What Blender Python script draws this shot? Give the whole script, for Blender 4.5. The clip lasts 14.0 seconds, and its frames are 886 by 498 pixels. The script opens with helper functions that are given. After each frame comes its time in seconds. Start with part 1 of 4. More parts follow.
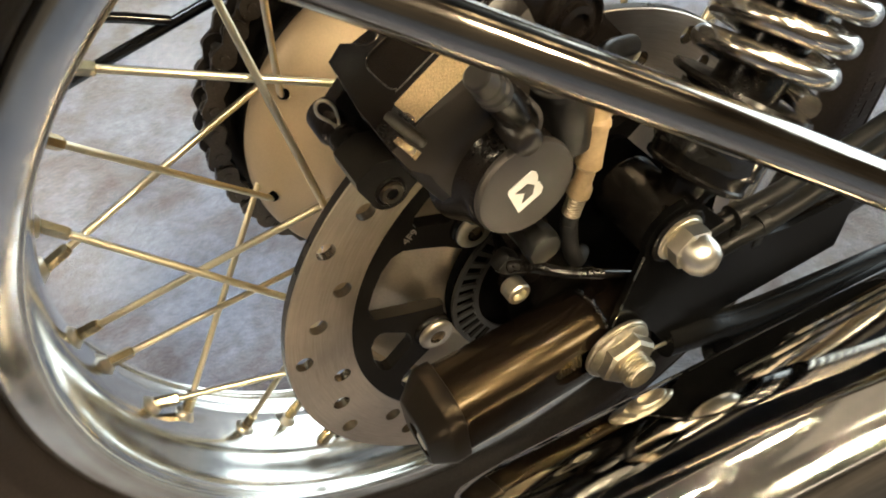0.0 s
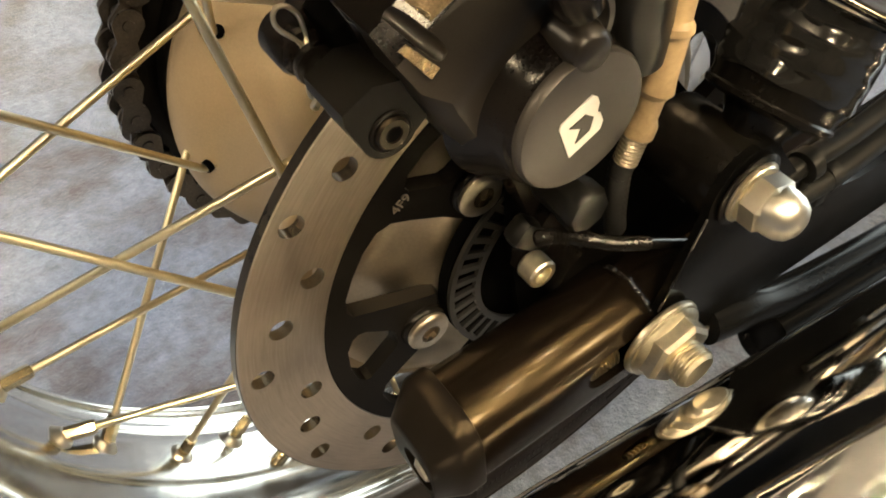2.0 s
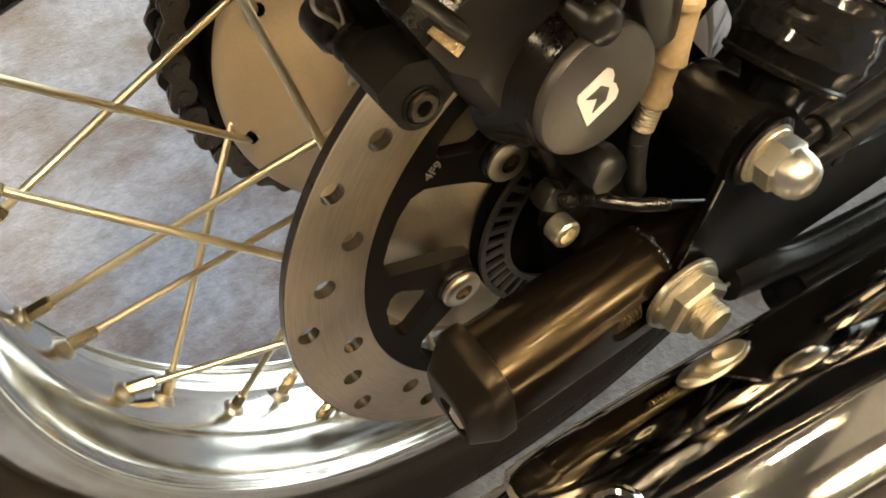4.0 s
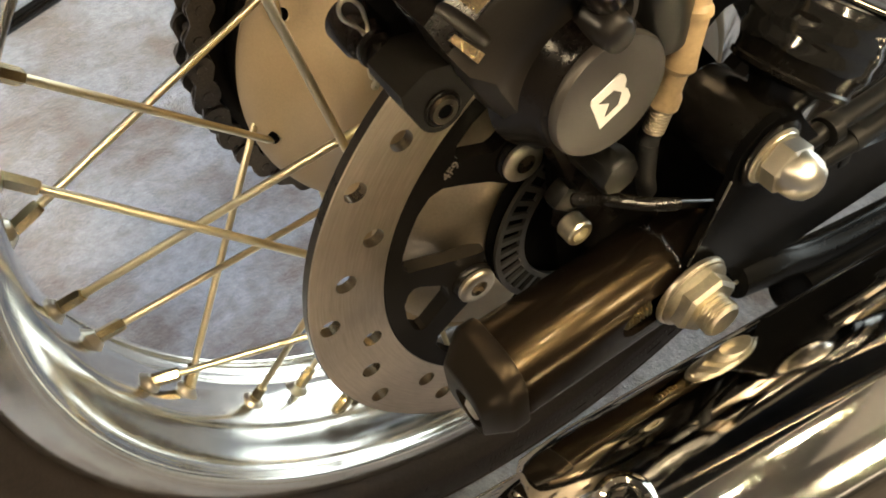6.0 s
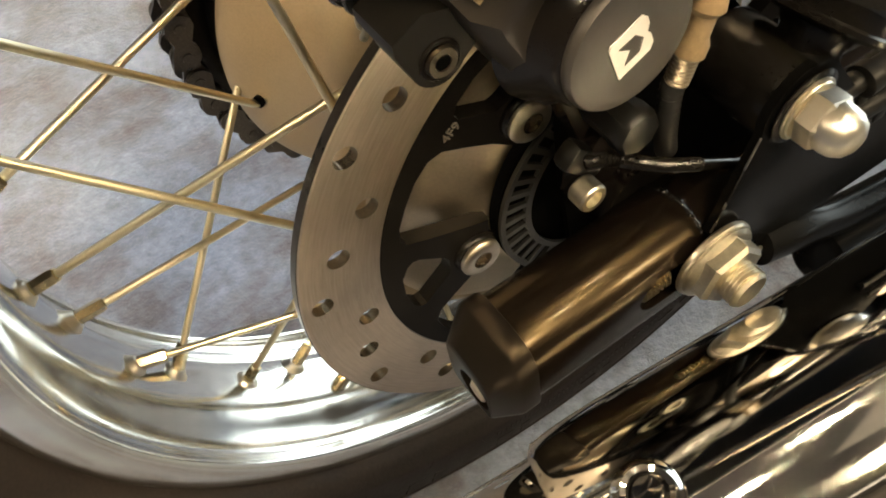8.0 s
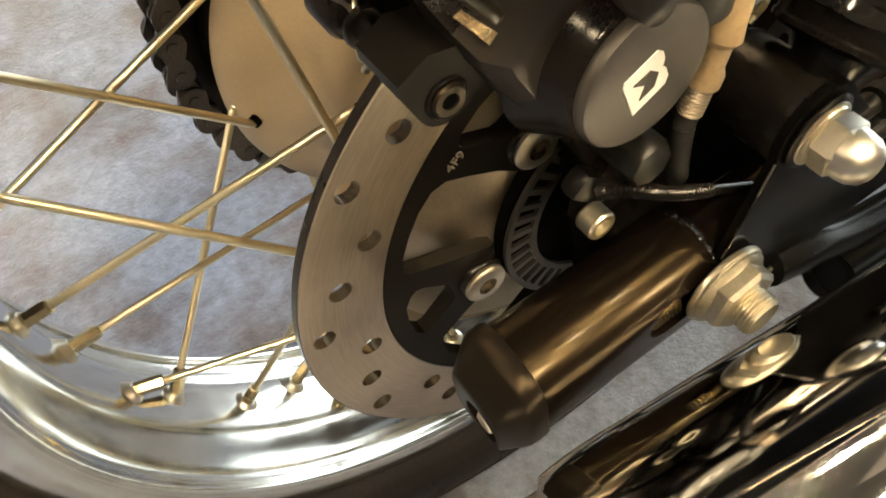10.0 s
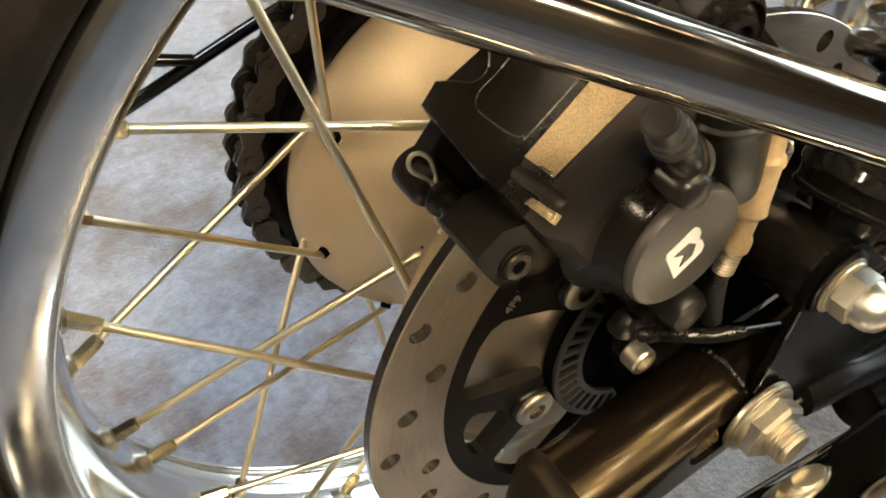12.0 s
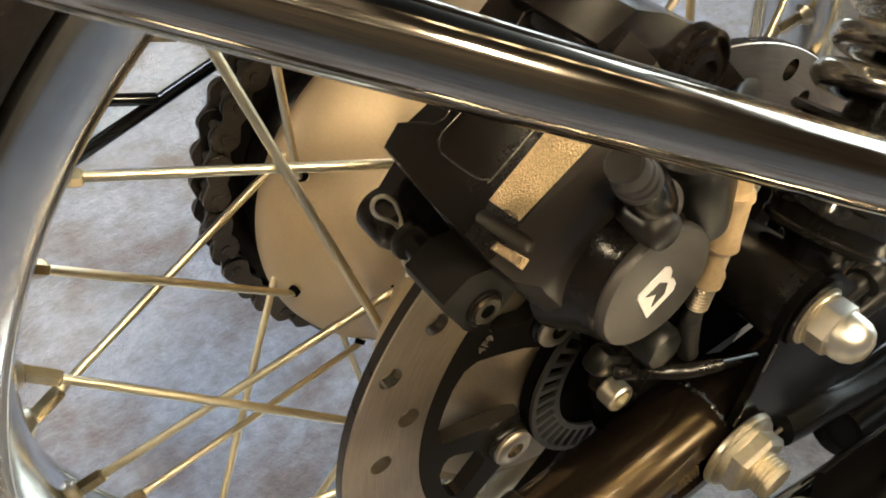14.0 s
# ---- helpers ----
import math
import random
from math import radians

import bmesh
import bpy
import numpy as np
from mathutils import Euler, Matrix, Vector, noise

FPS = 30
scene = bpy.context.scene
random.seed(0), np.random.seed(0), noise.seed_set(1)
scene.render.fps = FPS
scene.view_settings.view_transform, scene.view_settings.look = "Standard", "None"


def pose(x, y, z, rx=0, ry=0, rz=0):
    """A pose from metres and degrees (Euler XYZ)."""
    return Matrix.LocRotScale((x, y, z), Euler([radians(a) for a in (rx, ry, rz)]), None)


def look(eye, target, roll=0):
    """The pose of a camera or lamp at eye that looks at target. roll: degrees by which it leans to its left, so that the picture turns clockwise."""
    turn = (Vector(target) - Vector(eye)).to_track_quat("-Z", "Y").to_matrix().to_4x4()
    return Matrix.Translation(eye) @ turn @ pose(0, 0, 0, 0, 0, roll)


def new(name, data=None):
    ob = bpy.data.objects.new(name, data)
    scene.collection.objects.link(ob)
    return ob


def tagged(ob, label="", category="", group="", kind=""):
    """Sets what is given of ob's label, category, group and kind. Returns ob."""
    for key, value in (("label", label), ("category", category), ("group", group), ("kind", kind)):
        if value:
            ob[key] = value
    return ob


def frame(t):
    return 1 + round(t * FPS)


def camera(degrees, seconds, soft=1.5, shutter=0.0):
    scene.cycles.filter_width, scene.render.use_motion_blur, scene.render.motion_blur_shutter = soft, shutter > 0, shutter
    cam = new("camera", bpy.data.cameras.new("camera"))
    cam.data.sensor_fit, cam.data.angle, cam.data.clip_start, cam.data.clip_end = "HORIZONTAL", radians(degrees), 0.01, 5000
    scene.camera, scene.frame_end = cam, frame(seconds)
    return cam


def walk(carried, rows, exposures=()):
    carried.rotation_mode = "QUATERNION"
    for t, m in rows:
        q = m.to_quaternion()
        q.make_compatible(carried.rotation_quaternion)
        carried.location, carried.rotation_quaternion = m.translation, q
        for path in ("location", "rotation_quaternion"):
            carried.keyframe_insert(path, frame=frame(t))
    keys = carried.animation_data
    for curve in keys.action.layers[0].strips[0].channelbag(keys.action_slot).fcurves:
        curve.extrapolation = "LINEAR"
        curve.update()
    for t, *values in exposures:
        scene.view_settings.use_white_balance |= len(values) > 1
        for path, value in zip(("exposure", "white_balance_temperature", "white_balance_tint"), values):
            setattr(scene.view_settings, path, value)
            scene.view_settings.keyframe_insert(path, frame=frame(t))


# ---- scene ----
cam = camera(58.04, 14.0, soft=1.8, shutter=0.4)
ROWS = [
    (0.0, -0.1647, -0.2810, 0.6250, 42.596, 2.043, -29.774),
    (0.5, -0.1761, -0.2532, 0.5817, 45.090, -0.516, -32.626),
    (1.0, -0.1574, -0.2234, 0.5555, 44.369, -1.107, -33.827),
    (1.5, -0.1582, -0.2225, 0.5602, 43.030, -0.823, -34.533),
    (2.0, -0.1608, -0.2232, 0.5606, 41.746, -0.196, -34.776),
    (2.5, -0.1656, -0.2294, 0.5714, 40.806, 0.428, -34.718),
    (3.0, -0.1709, -0.2296, 0.5712, 40.275, 1.013, -34.342),
    (3.2, -0.1680, -0.2313, 0.5741, 39.474, 1.451, -34.289),
    (5.3, -0.1653, -0.2362, 0.5746, 39.188, 2.513, -33.054),
    (5.5, -0.1675, -0.2369, 0.5761, 39.182, 2.501, -33.089),
    (6.0, -0.1718, -0.2399, 0.5823, 39.178, 2.743, -32.916),
    (6.5, -0.1715, -0.2324, 0.5770, 39.128, 2.943, -32.802),
    (7.0, -0.1667, -0.2317, 0.5741, 38.224, 3.336, -33.089),
    (7.5, -0.1677, -0.2305, 0.5733, 37.599, 3.393, -33.317),
    (8.0, -0.1635, -0.2255, 0.5636, 36.727, 3.444, -33.720),
    (8.2, -0.1608, -0.2206, 0.5588, 36.376, 3.474, -33.975),
    (10.3, -0.1582, -0.2120, 0.5684, 36.283, 3.549, -34.475),
    (10.5, -0.1751, -0.2136, 0.5758, 37.057, 3.985, -33.866),
    (11.0, -0.1950, -0.2086, 0.5891, 39.037, 4.486, -32.813),
    (11.5, -0.1806, -0.2149, 0.6036, 41.149, 4.657, -32.375),
    (12.0, -0.1717, -0.2148, 0.5991, 43.382, 4.404, -32.585),
    (12.5, -0.1733, -0.2128, 0.5971, 43.628, 4.165, -32.908),
    (13.0, -0.1699, -0.2098, 0.5948, 43.802, 4.012, -33.284),
    (13.5, -0.1666, -0.2090, 0.5962, 44.147, 4.132, -33.877),
    (14.0, -0.1636, -0.2098, 0.5989, 44.764, 4.480, -34.629),
]
EXPOSURES = [(0.0, 0.62, 6150, 10), (1.0, 0.62, 6220, 10), (2.0, 0.64, 6560, 10), (3.0, 0.62, 6600, 10), (5.3, 0.58, 6520, 10), (8.2, 0.58, 6460, 10),
             (10.3, 0.69, 6540, 10), (11.0, 0.71, 6520, 10), (11.6, 0.68, 6250, 10), (12.5, 0.65, 6180, 10), (13.5, 0.64, 6170, 10), (14.0, 0.60, 6150, 10)]
walk(cam, [(t, pose(x, y, z, rx, ry, rz)) for t, x, y, z, rx, ry, rz in ROWS], EXPOSURES)

# ---- world and lights: an exhibition hall with warm lamps and one cool panel ----
world = bpy.data.worlds.new("hall_dark")
scene.world = world
world.use_nodes = True
world.node_tree.nodes["Background"].inputs[0].default_value = (0.30, 0.32, 0.38, 1)
world.node_tree.nodes["Background"].inputs[1].default_value = 0.02


def lamp(name, eye, target, size_x, size_y, watts, colour, spread=180):
    data = bpy.data.lights.new(name, "AREA")
    data.shape, data.size, data.size_y, data.energy, data.color = "RECTANGLE", size_x, size_y, watts, colour
    data.spread = radians(spread)
    ob = new(name, data)
    ob.matrix_world = look(eye, target)
    return ob


WARM, COOL = (1.0, 0.78, 0.48), (0.88, 0.95, 1.0)
for x, y, z, watts in ((-1.9, -0.7, 3.0, 17), (-1.2, 0.3, 3.0, 8), (-0.5, -1.5, 3.0, 26), (-1.5, -2.2, 3.0, 24), (0.5, -2.3, 2.8, 22), (1.9, -2.6, 2.6, 20),
                        (0.35, -0.45, 3.4, 9), (1.1, -0.9, 3.4, 10), (0.9, -1.7, 3.3, 12), (-0.1, -0.9, 3.4, 9)):
    lamp("warm_spot", (x, y, z), (-0.15, 0.45, 0.1), 0.34 if watts > 15 else 0.13, 0.34 if watts > 15 else 0.13, watts * 0.130, WARM, 42)
lamp("ceiling_panel", (1.5, -0.9, 3.6), (0.9, -0.7, 0.3), 2.4, 1.8, 2.8, (1.0, 0.78, 0.50))
lamp("white_screen", (2.3, 0.75, 0.72), (0, 0.1, 0.45), 3.7, 1.35, 61, (0.90, 1.0, 0.98))
lamp("cool_panel", (-0.35, 0.48, 3.4), (-0.35, 0.48, 0.0), 1.4, 0.6, 66, COOL)
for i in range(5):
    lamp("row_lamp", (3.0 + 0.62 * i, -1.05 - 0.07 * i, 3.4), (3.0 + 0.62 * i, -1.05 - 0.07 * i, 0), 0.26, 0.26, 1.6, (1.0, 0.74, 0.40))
# added fill that brightens the south wall for the guard tube's reflection
lamp("south_wall_fill", (0, -4.7, 3.7), (0, -6.0, 1.4), 8.0, 0.4, 26, (1.0, 0.82, 0.58))
lamp("warm_rear", (-2.8, 0.9, 2.2), (0, 0, 0.3), 0.9, 0.5, 24, (1.0, 0.80, 0.54))

# ---- materials ----
def material(name):
    m = bpy.data.materials.new(name)
    m.use_nodes = True
    nt = m.node_tree
    return m, nt, nt.nodes["Principled BSDF"]


def node(nt, kind, **values):
    n = nt.nodes.new(kind)
    for k, v in values.items():
        if k in n.inputs:
            n.inputs[k].default_value = v
    return n


def surface(name, colour, rough=0.5, metal=0.0, scale=400.0, amount=0.25, bump=0.0, bump_scale=None, spread=0.1, coat=0.0, spec=0.5,
            second=None, stretch=(1, 1, 1), worn=40.0, tint=(1, 1, 1)):
    """One procedural surface: base colour varied at two scales, roughness varied with it, fine relief."""
    m, nt, p = material(name)
    tex = node(nt, "ShaderNodeTexCoord")
    mp = node(nt, "ShaderNodeMapping", Scale=stretch)
    nt.links.new(tex.outputs["Object"], mp.inputs["Vector"])
    fine = node(nt, "ShaderNodeTexNoise", Scale=scale, Detail=5.0, Roughness=0.6)
    broad = node(nt, "ShaderNodeTexNoise", Scale=worn, Detail=3.0, Roughness=0.55)
    for t in (fine, broad):
        nt.links.new(mp.outputs["Vector"], t.inputs["Vector"])
    add = node(nt, "ShaderNodeMath")
    add.operation = "ADD"
    nt.links.new(fine.outputs["Fac"], add.inputs[0])
    nt.links.new(broad.outputs["Fac"], add.inputs[1])
    ramp = node(nt, "ShaderNodeMapRange")
    for k, v in (("From Min", 0.6), ("From Max", 1.4), ("To Min", 0.0), ("To Max", 1.0)):
        ramp.inputs[k].default_value = v
    nt.links.new(add.outputs[0], ramp.inputs["Value"])
    dark = [c * (1 - amount) for c in colour]
    light = list(second) if second else [min(1, c * (1 + amount)) for c in colour]
    mix = node(nt, "ShaderNodeMix")
    mix.data_type = "RGBA"
    mix.inputs["A"].default_value, mix.inputs["B"].default_value = (*dark, 1), (*light, 1)
    nt.links.new(ramp.outputs["Result"], mix.inputs["Factor"])
    nt.links.new(mix.outputs["Result"], p.inputs["Base Color"])
    rr = node(nt, "ShaderNodeMapRange")
    for k, v in (("From Min", 0.3), ("From Max", 0.7), ("To Min", max(0.02, rough - spread)), ("To Max", min(1, rough + spread))):
        rr.inputs[k].default_value = v
    nt.links.new(broad.outputs["Fac"], rr.inputs["Value"])
    nt.links.new(rr.outputs["Result"], p.inputs["Roughness"])
    p.inputs["Metallic"].default_value = metal
    p.inputs["Coat Weight"].default_value = coat
    p.inputs["Specular IOR Level"].default_value = spec
    p.inputs["Coat Roughness"].default_value = 0.06
    p.inputs["Specular Tint"].default_value = (*tint, 1)
    if bump:
        grain = fine
        if bump_scale:
            grain = node(nt, "ShaderNodeTexNoise", Scale=bump_scale, Detail=3.0)
            nt.links.new(mp.outputs["Vector"], grain.inputs["Vector"])
        b = node(nt, "ShaderNodeBump", Strength=bump, Distance=0.001)
        nt.links.new(grain.outputs["Fac"], b.inputs["Height"])
        nt.links.new(b.outputs["Normal"], p.inputs["Normal"])
    return m


CHROME = surface("chrome", (0.72, 0.71, 0.69), 0.07, 1.0, 300, 0.06, spread=0.02)
POLISHED = surface("polished_rim", (0.75, 0.74, 0.70), 0.19, 1.0, 200, 0.10, bump=0.18, bump_scale=45, spread=0.07)
DIMPLE = surface("dimpled_rim", (0.66, 0.62, 0.53), 0.34, 1.0, 400, 0.10, spread=0.06)
ZINC = surface("zinc_plate", (0.68, 0.63, 0.51), 0.32, 1.0, 500, 0.22, bump=0.03, bump_scale=300, spread=0.04)
BRASS_ZINC = surface("yellow_zinc", (0.66, 0.56, 0.36), 0.22, 1.0, 500, 0.2, spread=0.05)


def turned_steel():
    """Ground disc steel: rings of fine scratches about the axle, stretched highlights."""
    m, nt, p = material("ground_disc_steel")
    tex = node(nt, "ShaderNodeTexCoord")
    sub = node(nt, "ShaderNodeVectorMath")
    sub.operation = "SUBTRACT"
    sub.inputs[1].default_value = (0, 0, 0.325)
    nt.links.new(tex.outputs["Object"], sub.inputs[0])
    sep = node(nt, "ShaderNodeSeparateXYZ")
    nt.links.new(sub.outputs[0], sep.inputs[0])
    flat = node(nt, "ShaderNodeCombineXYZ")
    nt.links.new(sep.outputs["X"], flat.inputs["X"])
    nt.links.new(sep.outputs["Z"], flat.inputs["Z"])
    length = node(nt, "ShaderNodeVectorMath")
    length.operation = "LENGTH"
    nt.links.new(flat.outputs[0], length.inputs[0])
    turn = node(nt, "ShaderNodeMath")
    turn.operation = "ARCTAN2"
    nt.links.new(sep.outputs["Z"], turn.inputs[0])
    nt.links.new(sep.outputs["X"], turn.inputs[1])
    rings = node(nt, "ShaderNodeCombineXYZ")
    nt.links.new(length.outputs["Value"], rings.inputs["X"])
    thin = node(nt, "ShaderNodeMath")
    thin.operation = "MULTIPLY"
    thin.inputs[1].default_value = 0.006
    nt.links.new(turn.outputs[0], thin.inputs[0])
    nt.links.new(thin.outputs[0], rings.inputs["Y"])
    fine = node(nt, "ShaderNodeTexNoise", Scale=1100.0, Detail=4.0, Roughness=0.65)
    nt.links.new(rings.outputs[0], fine.inputs["Vector"])
    broad = node(nt, "ShaderNodeTexNoise", Scale=26.0, Detail=4.0, Roughness=0.6)
    nt.links.new(tex.outputs["Object"], broad.inputs["Vector"])
    mixer = node(nt, "ShaderNodeMath")
    mixer.operation = "ADD"
    nt.links.new(fine.outputs["Fac"], mixer.inputs[0])
    nt.links.new(broad.outputs["Fac"], mixer.inputs[1])
    ramp = node(nt, "ShaderNodeValToRGB")
    ramp.color_ramp.elements[0].position, ramp.color_ramp.elements[0].color = 0.36, (0.385, 0.335, 0.28, 1)
    ramp.color_ramp.elements[1].position, ramp.color_ramp.elements[1].color = 0.66, (0.56, 0.495, 0.42, 1)
    half = node(nt, "ShaderNodeMath")
    half.operation = "MULTIPLY"
    half.inputs[1].default_value = 0.5
    nt.links.new(mixer.outputs[0], half.inputs[0])
    nt.links.new(half.outputs[0], ramp.inputs["Fac"])
    nt.links.new(ramp.outputs["Color"], p.inputs["Base Color"])
    p.inputs["Metallic"].default_value = 1.0
    rr = node(nt, "ShaderNodeMapRange")
    for k, v in (("From Min", 0.3), ("From Max", 0.7), ("To Min", 0.30), ("To Max", 0.38)):
        rr.inputs[k].default_value = v
    nt.links.new(broad.outputs["Fac"], rr.inputs["Value"])
    nt.links.new(rr.outputs["Result"], p.inputs["Roughness"])
    lay = node(nt, "ShaderNodeTangent")
    lay.direction_type, lay.axis = "RADIAL", "Y"
    nt.links.new(lay.outputs["Tangent"], p.inputs["Tangent"])
    p.inputs["Anisotropic"].default_value = 0.6
    return m


STEEL = turned_steel()
HUB_ALU = surface("silver_painted_casting", (0.335, 0.255, 0.16), 0.47, 0.40, 900, 0.14, bump=0.025, spread=0.08, worn=22.0)
BLACK_GLOSS = surface("black_gloss_paint", (0.004, 0.004, 0.004), 0.12, 0.0, 300, 0.3, spread=0.03, spec=0.6)
BLACK_SATIN = surface("black_satin_paint", (0.005, 0.0045, 0.004), 0.22, 0.0, 700, 0.3, bump=0.02, spread=0.05, spec=0.18)
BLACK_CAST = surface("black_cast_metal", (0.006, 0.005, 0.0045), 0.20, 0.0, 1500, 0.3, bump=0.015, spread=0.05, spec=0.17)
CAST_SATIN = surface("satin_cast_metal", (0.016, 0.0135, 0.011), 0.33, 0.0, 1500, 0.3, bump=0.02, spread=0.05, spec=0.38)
BLACK_PLASTIC = surface("black_plastic", (0.006, 0.006, 0.0055), 0.32, 0.0, 1200, 0.2, bump=0.04, spread=0.04, spec=0.2)
RUBBER = surface("tyre_rubber", (0.016, 0.0125, 0.0105), 0.55, 0.0, 500, 0.45, bump=0.16, spread=0.1, spec=0.18, worn=25.0)
GREY_DISC = surface("grey_anodised", (0.042, 0.038, 0.034), 0.40, 0.2, 900, 0.1, bump=0.02)
BEIGE = surface("beige_plastic_sleeve", (0.33, 0.24, 0.13), 0.34, 0.0, 500, 0.3, spread=0.05)
CHAIN_STEEL = surface("oiled_chain_steel", (0.085, 0.075, 0.066), 0.36, 0.7, 900, 0.5, spread=0.12)
WHITE_MARK = surface("white_print", (0.75, 0.73, 0.69), 0.4, 0.0, 700, 0.05)
# metal darkened for the shade inside drilled holes and bolt sockets
SHADED_STEEL = surface("shaded_recess_steel", (0.13, 0.105, 0.075), 0.30, 0.9, 900, 0.3, spread=0.1)

HUB_FACE = surface("turned_hub_face", (0.58, 0.49, 0.365), 0.38, 1.0, 700, 0.14, spread=0.08)
STAY_BLACK = surface("stay_black_paint", (0.004, 0.004, 0.004), 0.22, 0.0, 500, 0.3, spec=0.06, spread=0.05)
EDGE_DARK = surface("dark_turned_edge", (0.045, 0.040, 0.036), 0.30, 0.8, 500, 0.3)
CARRIER_BLACK = surface("carrier_black_coat", (0.005, 0.0045, 0.004), 0.34, 0.0, 1200, 0.3, bump=0.015, spread=0.05, spec=0.05)
MATT_BLACK = surface("matt_black_plastic", (0.006, 0.005, 0.0042), 0.32, 0.0, 1500, 0.25, bump=0.02, spread=0.03, spec=0.17, tint=(1.0, 0.78, 0.50))
SATIN_ZINC = surface("satin_zinc", (0.52, 0.47, 0.38), 0.38, 1.0, 500, 0.18, bump=0.03, bump_scale=300, spread=0.06)
# zinc darkened in its colour for the shade inside the adjuster slot
SHADED_ZINC = surface("slot_shaded_zinc", (0.22, 0.175, 0.10), 0.26, 1.0, 1600, 0.7, bump=1.0, bump_scale=900, spread=0.1)
FLAT_BLACK = surface("flat_black_paint", (0.003, 0.003, 0.003), 0.20, 0.0, 500, 0.3, spec=0.04, spread=0.04)
# near-black without sheen: shade of holes and recesses put into the colour
SHADE_BLACK = surface("recess_shade_black", (0.002, 0.002, 0.002), 0.6, 0.0, 300, 0.2, spec=0.0)
GREY_DARK = surface("dark_grey_steel", (0.022, 0.021, 0.019), 0.42, 0.4, 900, 0.15)
ZINC_WIRE = surface("zinc_wire", (0.73, 0.65, 0.46), 0.34, 1.0, 500, 0.08, spread=0.04)
# pale metal for thin lines that stand in for highlights on edges
EDGE_GLINT = surface("edge_glint_metal", (0.20, 0.19, 0.17), 0.30, 1.0, 900, 0.9, spread=0.2)
PALE_MARK = surface("pale_cast_mark", (0.13, 0.11, 0.09), 0.5, 0.0, 900, 0.1)
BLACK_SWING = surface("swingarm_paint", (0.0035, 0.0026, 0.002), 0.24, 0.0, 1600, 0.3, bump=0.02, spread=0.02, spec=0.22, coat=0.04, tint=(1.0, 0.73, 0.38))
WRAP_FILM = surface("wrinkled_film", (0.008, 0.008, 0.008), 0.14, 0.0, 200, 0.3, bump=0.5, bump_scale=75, coat=0.5)
ACORN_CHROME = surface("bright_zinc", (0.72, 0.68, 0.60), 0.34, 1.0, 300, 0.10, spread=0.05)
CAST_RAW = surface("raw_cast_aluminium", (0.56, 0.42, 0.24), 0.32, 0.9, 1600, 0.5, bump=1.0, bump_scale=2000, spread=0.1)
HOSE_RUBBER = surface("hose_rubber", (0.012, 0.012, 0.012), 0.55, 0.0, 700, 0.3, spec=0.15)
DULL_FERRULE = surface("dull_ferrule", (0.25, 0.21, 0.155), 0.42, 0.6, 700, 0.2)
CABLE_GLOSS = surface("glossy_cable", (0.006, 0.0055, 0.005), 0.20, 0.0, 400, 0.3, spec=0.20)
SPRING_CHROME = surface("satin_chrome", (0.62, 0.58, 0.52), 0.20, 1.0, 300, 0.08, spread=0.05)
TUBE_CHROME = surface("dark_chrome", (0.40, 0.36, 0.305), 0.10, 1.0, 200, 0.06, bump=0.04, bump_scale=55, spread=0.04)

def carpet_material():
    m, nt, p = material("grey_carpet")
    tex = node(nt, "ShaderNodeTexCoord")
    a = node(nt, "ShaderNodeTexNoise", Scale=9.0, Detail=4.0, Roughness=0.6)
    b = node(nt, "ShaderNodeTexNoise", Scale=90.0, Detail=6.0, Roughness=0.7)
    c = node(nt, "ShaderNodeTexNoise", Scale=240.0, Detail=4.0, Roughness=0.7)
    for t in (a, b, c):
        nt.links.new(tex.outputs["Object"], t.inputs["Vector"])
    r1 = node(nt, "ShaderNodeValToRGB")
    r1.color_ramp.elements[0].position, r1.color_ramp.elements[0].color = 0.36, (0.072, 0.066, 0.074, 1)
    r1.color_ramp.elements[1].position, r1.color_ramp.elements[1].color = 0.58, (0.163, 0.191, 0.256, 1)
    nt.links.new(a.outputs["Fac"], r1.inputs["Fac"])
    r2 = node(nt, "ShaderNodeValToRGB")
    r2.color_ramp.elements[0].position, r2.color_ramp.elements[0].color = 0.3, (0.62, 0.62, 0.64, 1)
    r2.color_ramp.elements[1].position, r2.color_ramp.elements[1].color = 0.7, (1.25, 1.25, 1.25, 1)
    nt.links.new(b.outputs["Fac"], r2.inputs["Fac"])
    mul = node(nt, "ShaderNodeMix")
    mul.data_type, mul.blend_type = "RGBA", "MULTIPLY"
    mul.inputs["Factor"].default_value = 1.0
    nt.links.new(r1.outputs["Color"], mul.inputs["A"])
    nt.links.new(r2.outputs["Color"], mul.inputs["B"])
    nt.links.new(mul.outputs["Result"], p.inputs["Base Color"])
    p.inputs["Roughness"].default_value = 0.95
    p.inputs["Sheen Weight"].default_value = 0.3
    bm_ = node(nt, "ShaderNodeBump", Strength=0.65, Distance=0.004)
    nt.links.new(c.outputs["Fac"], bm_.inputs["Height"])
    nt.links.new(bm_.outputs["Normal"], p.inputs["Normal"])
    return m


CARPET = carpet_material()
HALL_WALL = surface("hall_wall_paint", (0.30, 0.25, 0.19), 0.8, 0.0, 2.5, 0.55, worn=0.7)
HALL_CEILING = surface("hall_ceiling_paint", (0.17, 0.14, 0.11), 0.8, 0.0, 60, 0.2, worn=3)


# ---- mesh helpers ----
def finish(bm, smooth=40):
    bmesh.ops.recalc_face_normals(bm, faces=bm.faces)
    lim = radians(smooth)
    for f in bm.faces:
        f.smooth = True
    for e in bm.edges:
        e.smooth = len(e.link_faces) == 2 and e.calc_face_angle(0) < lim


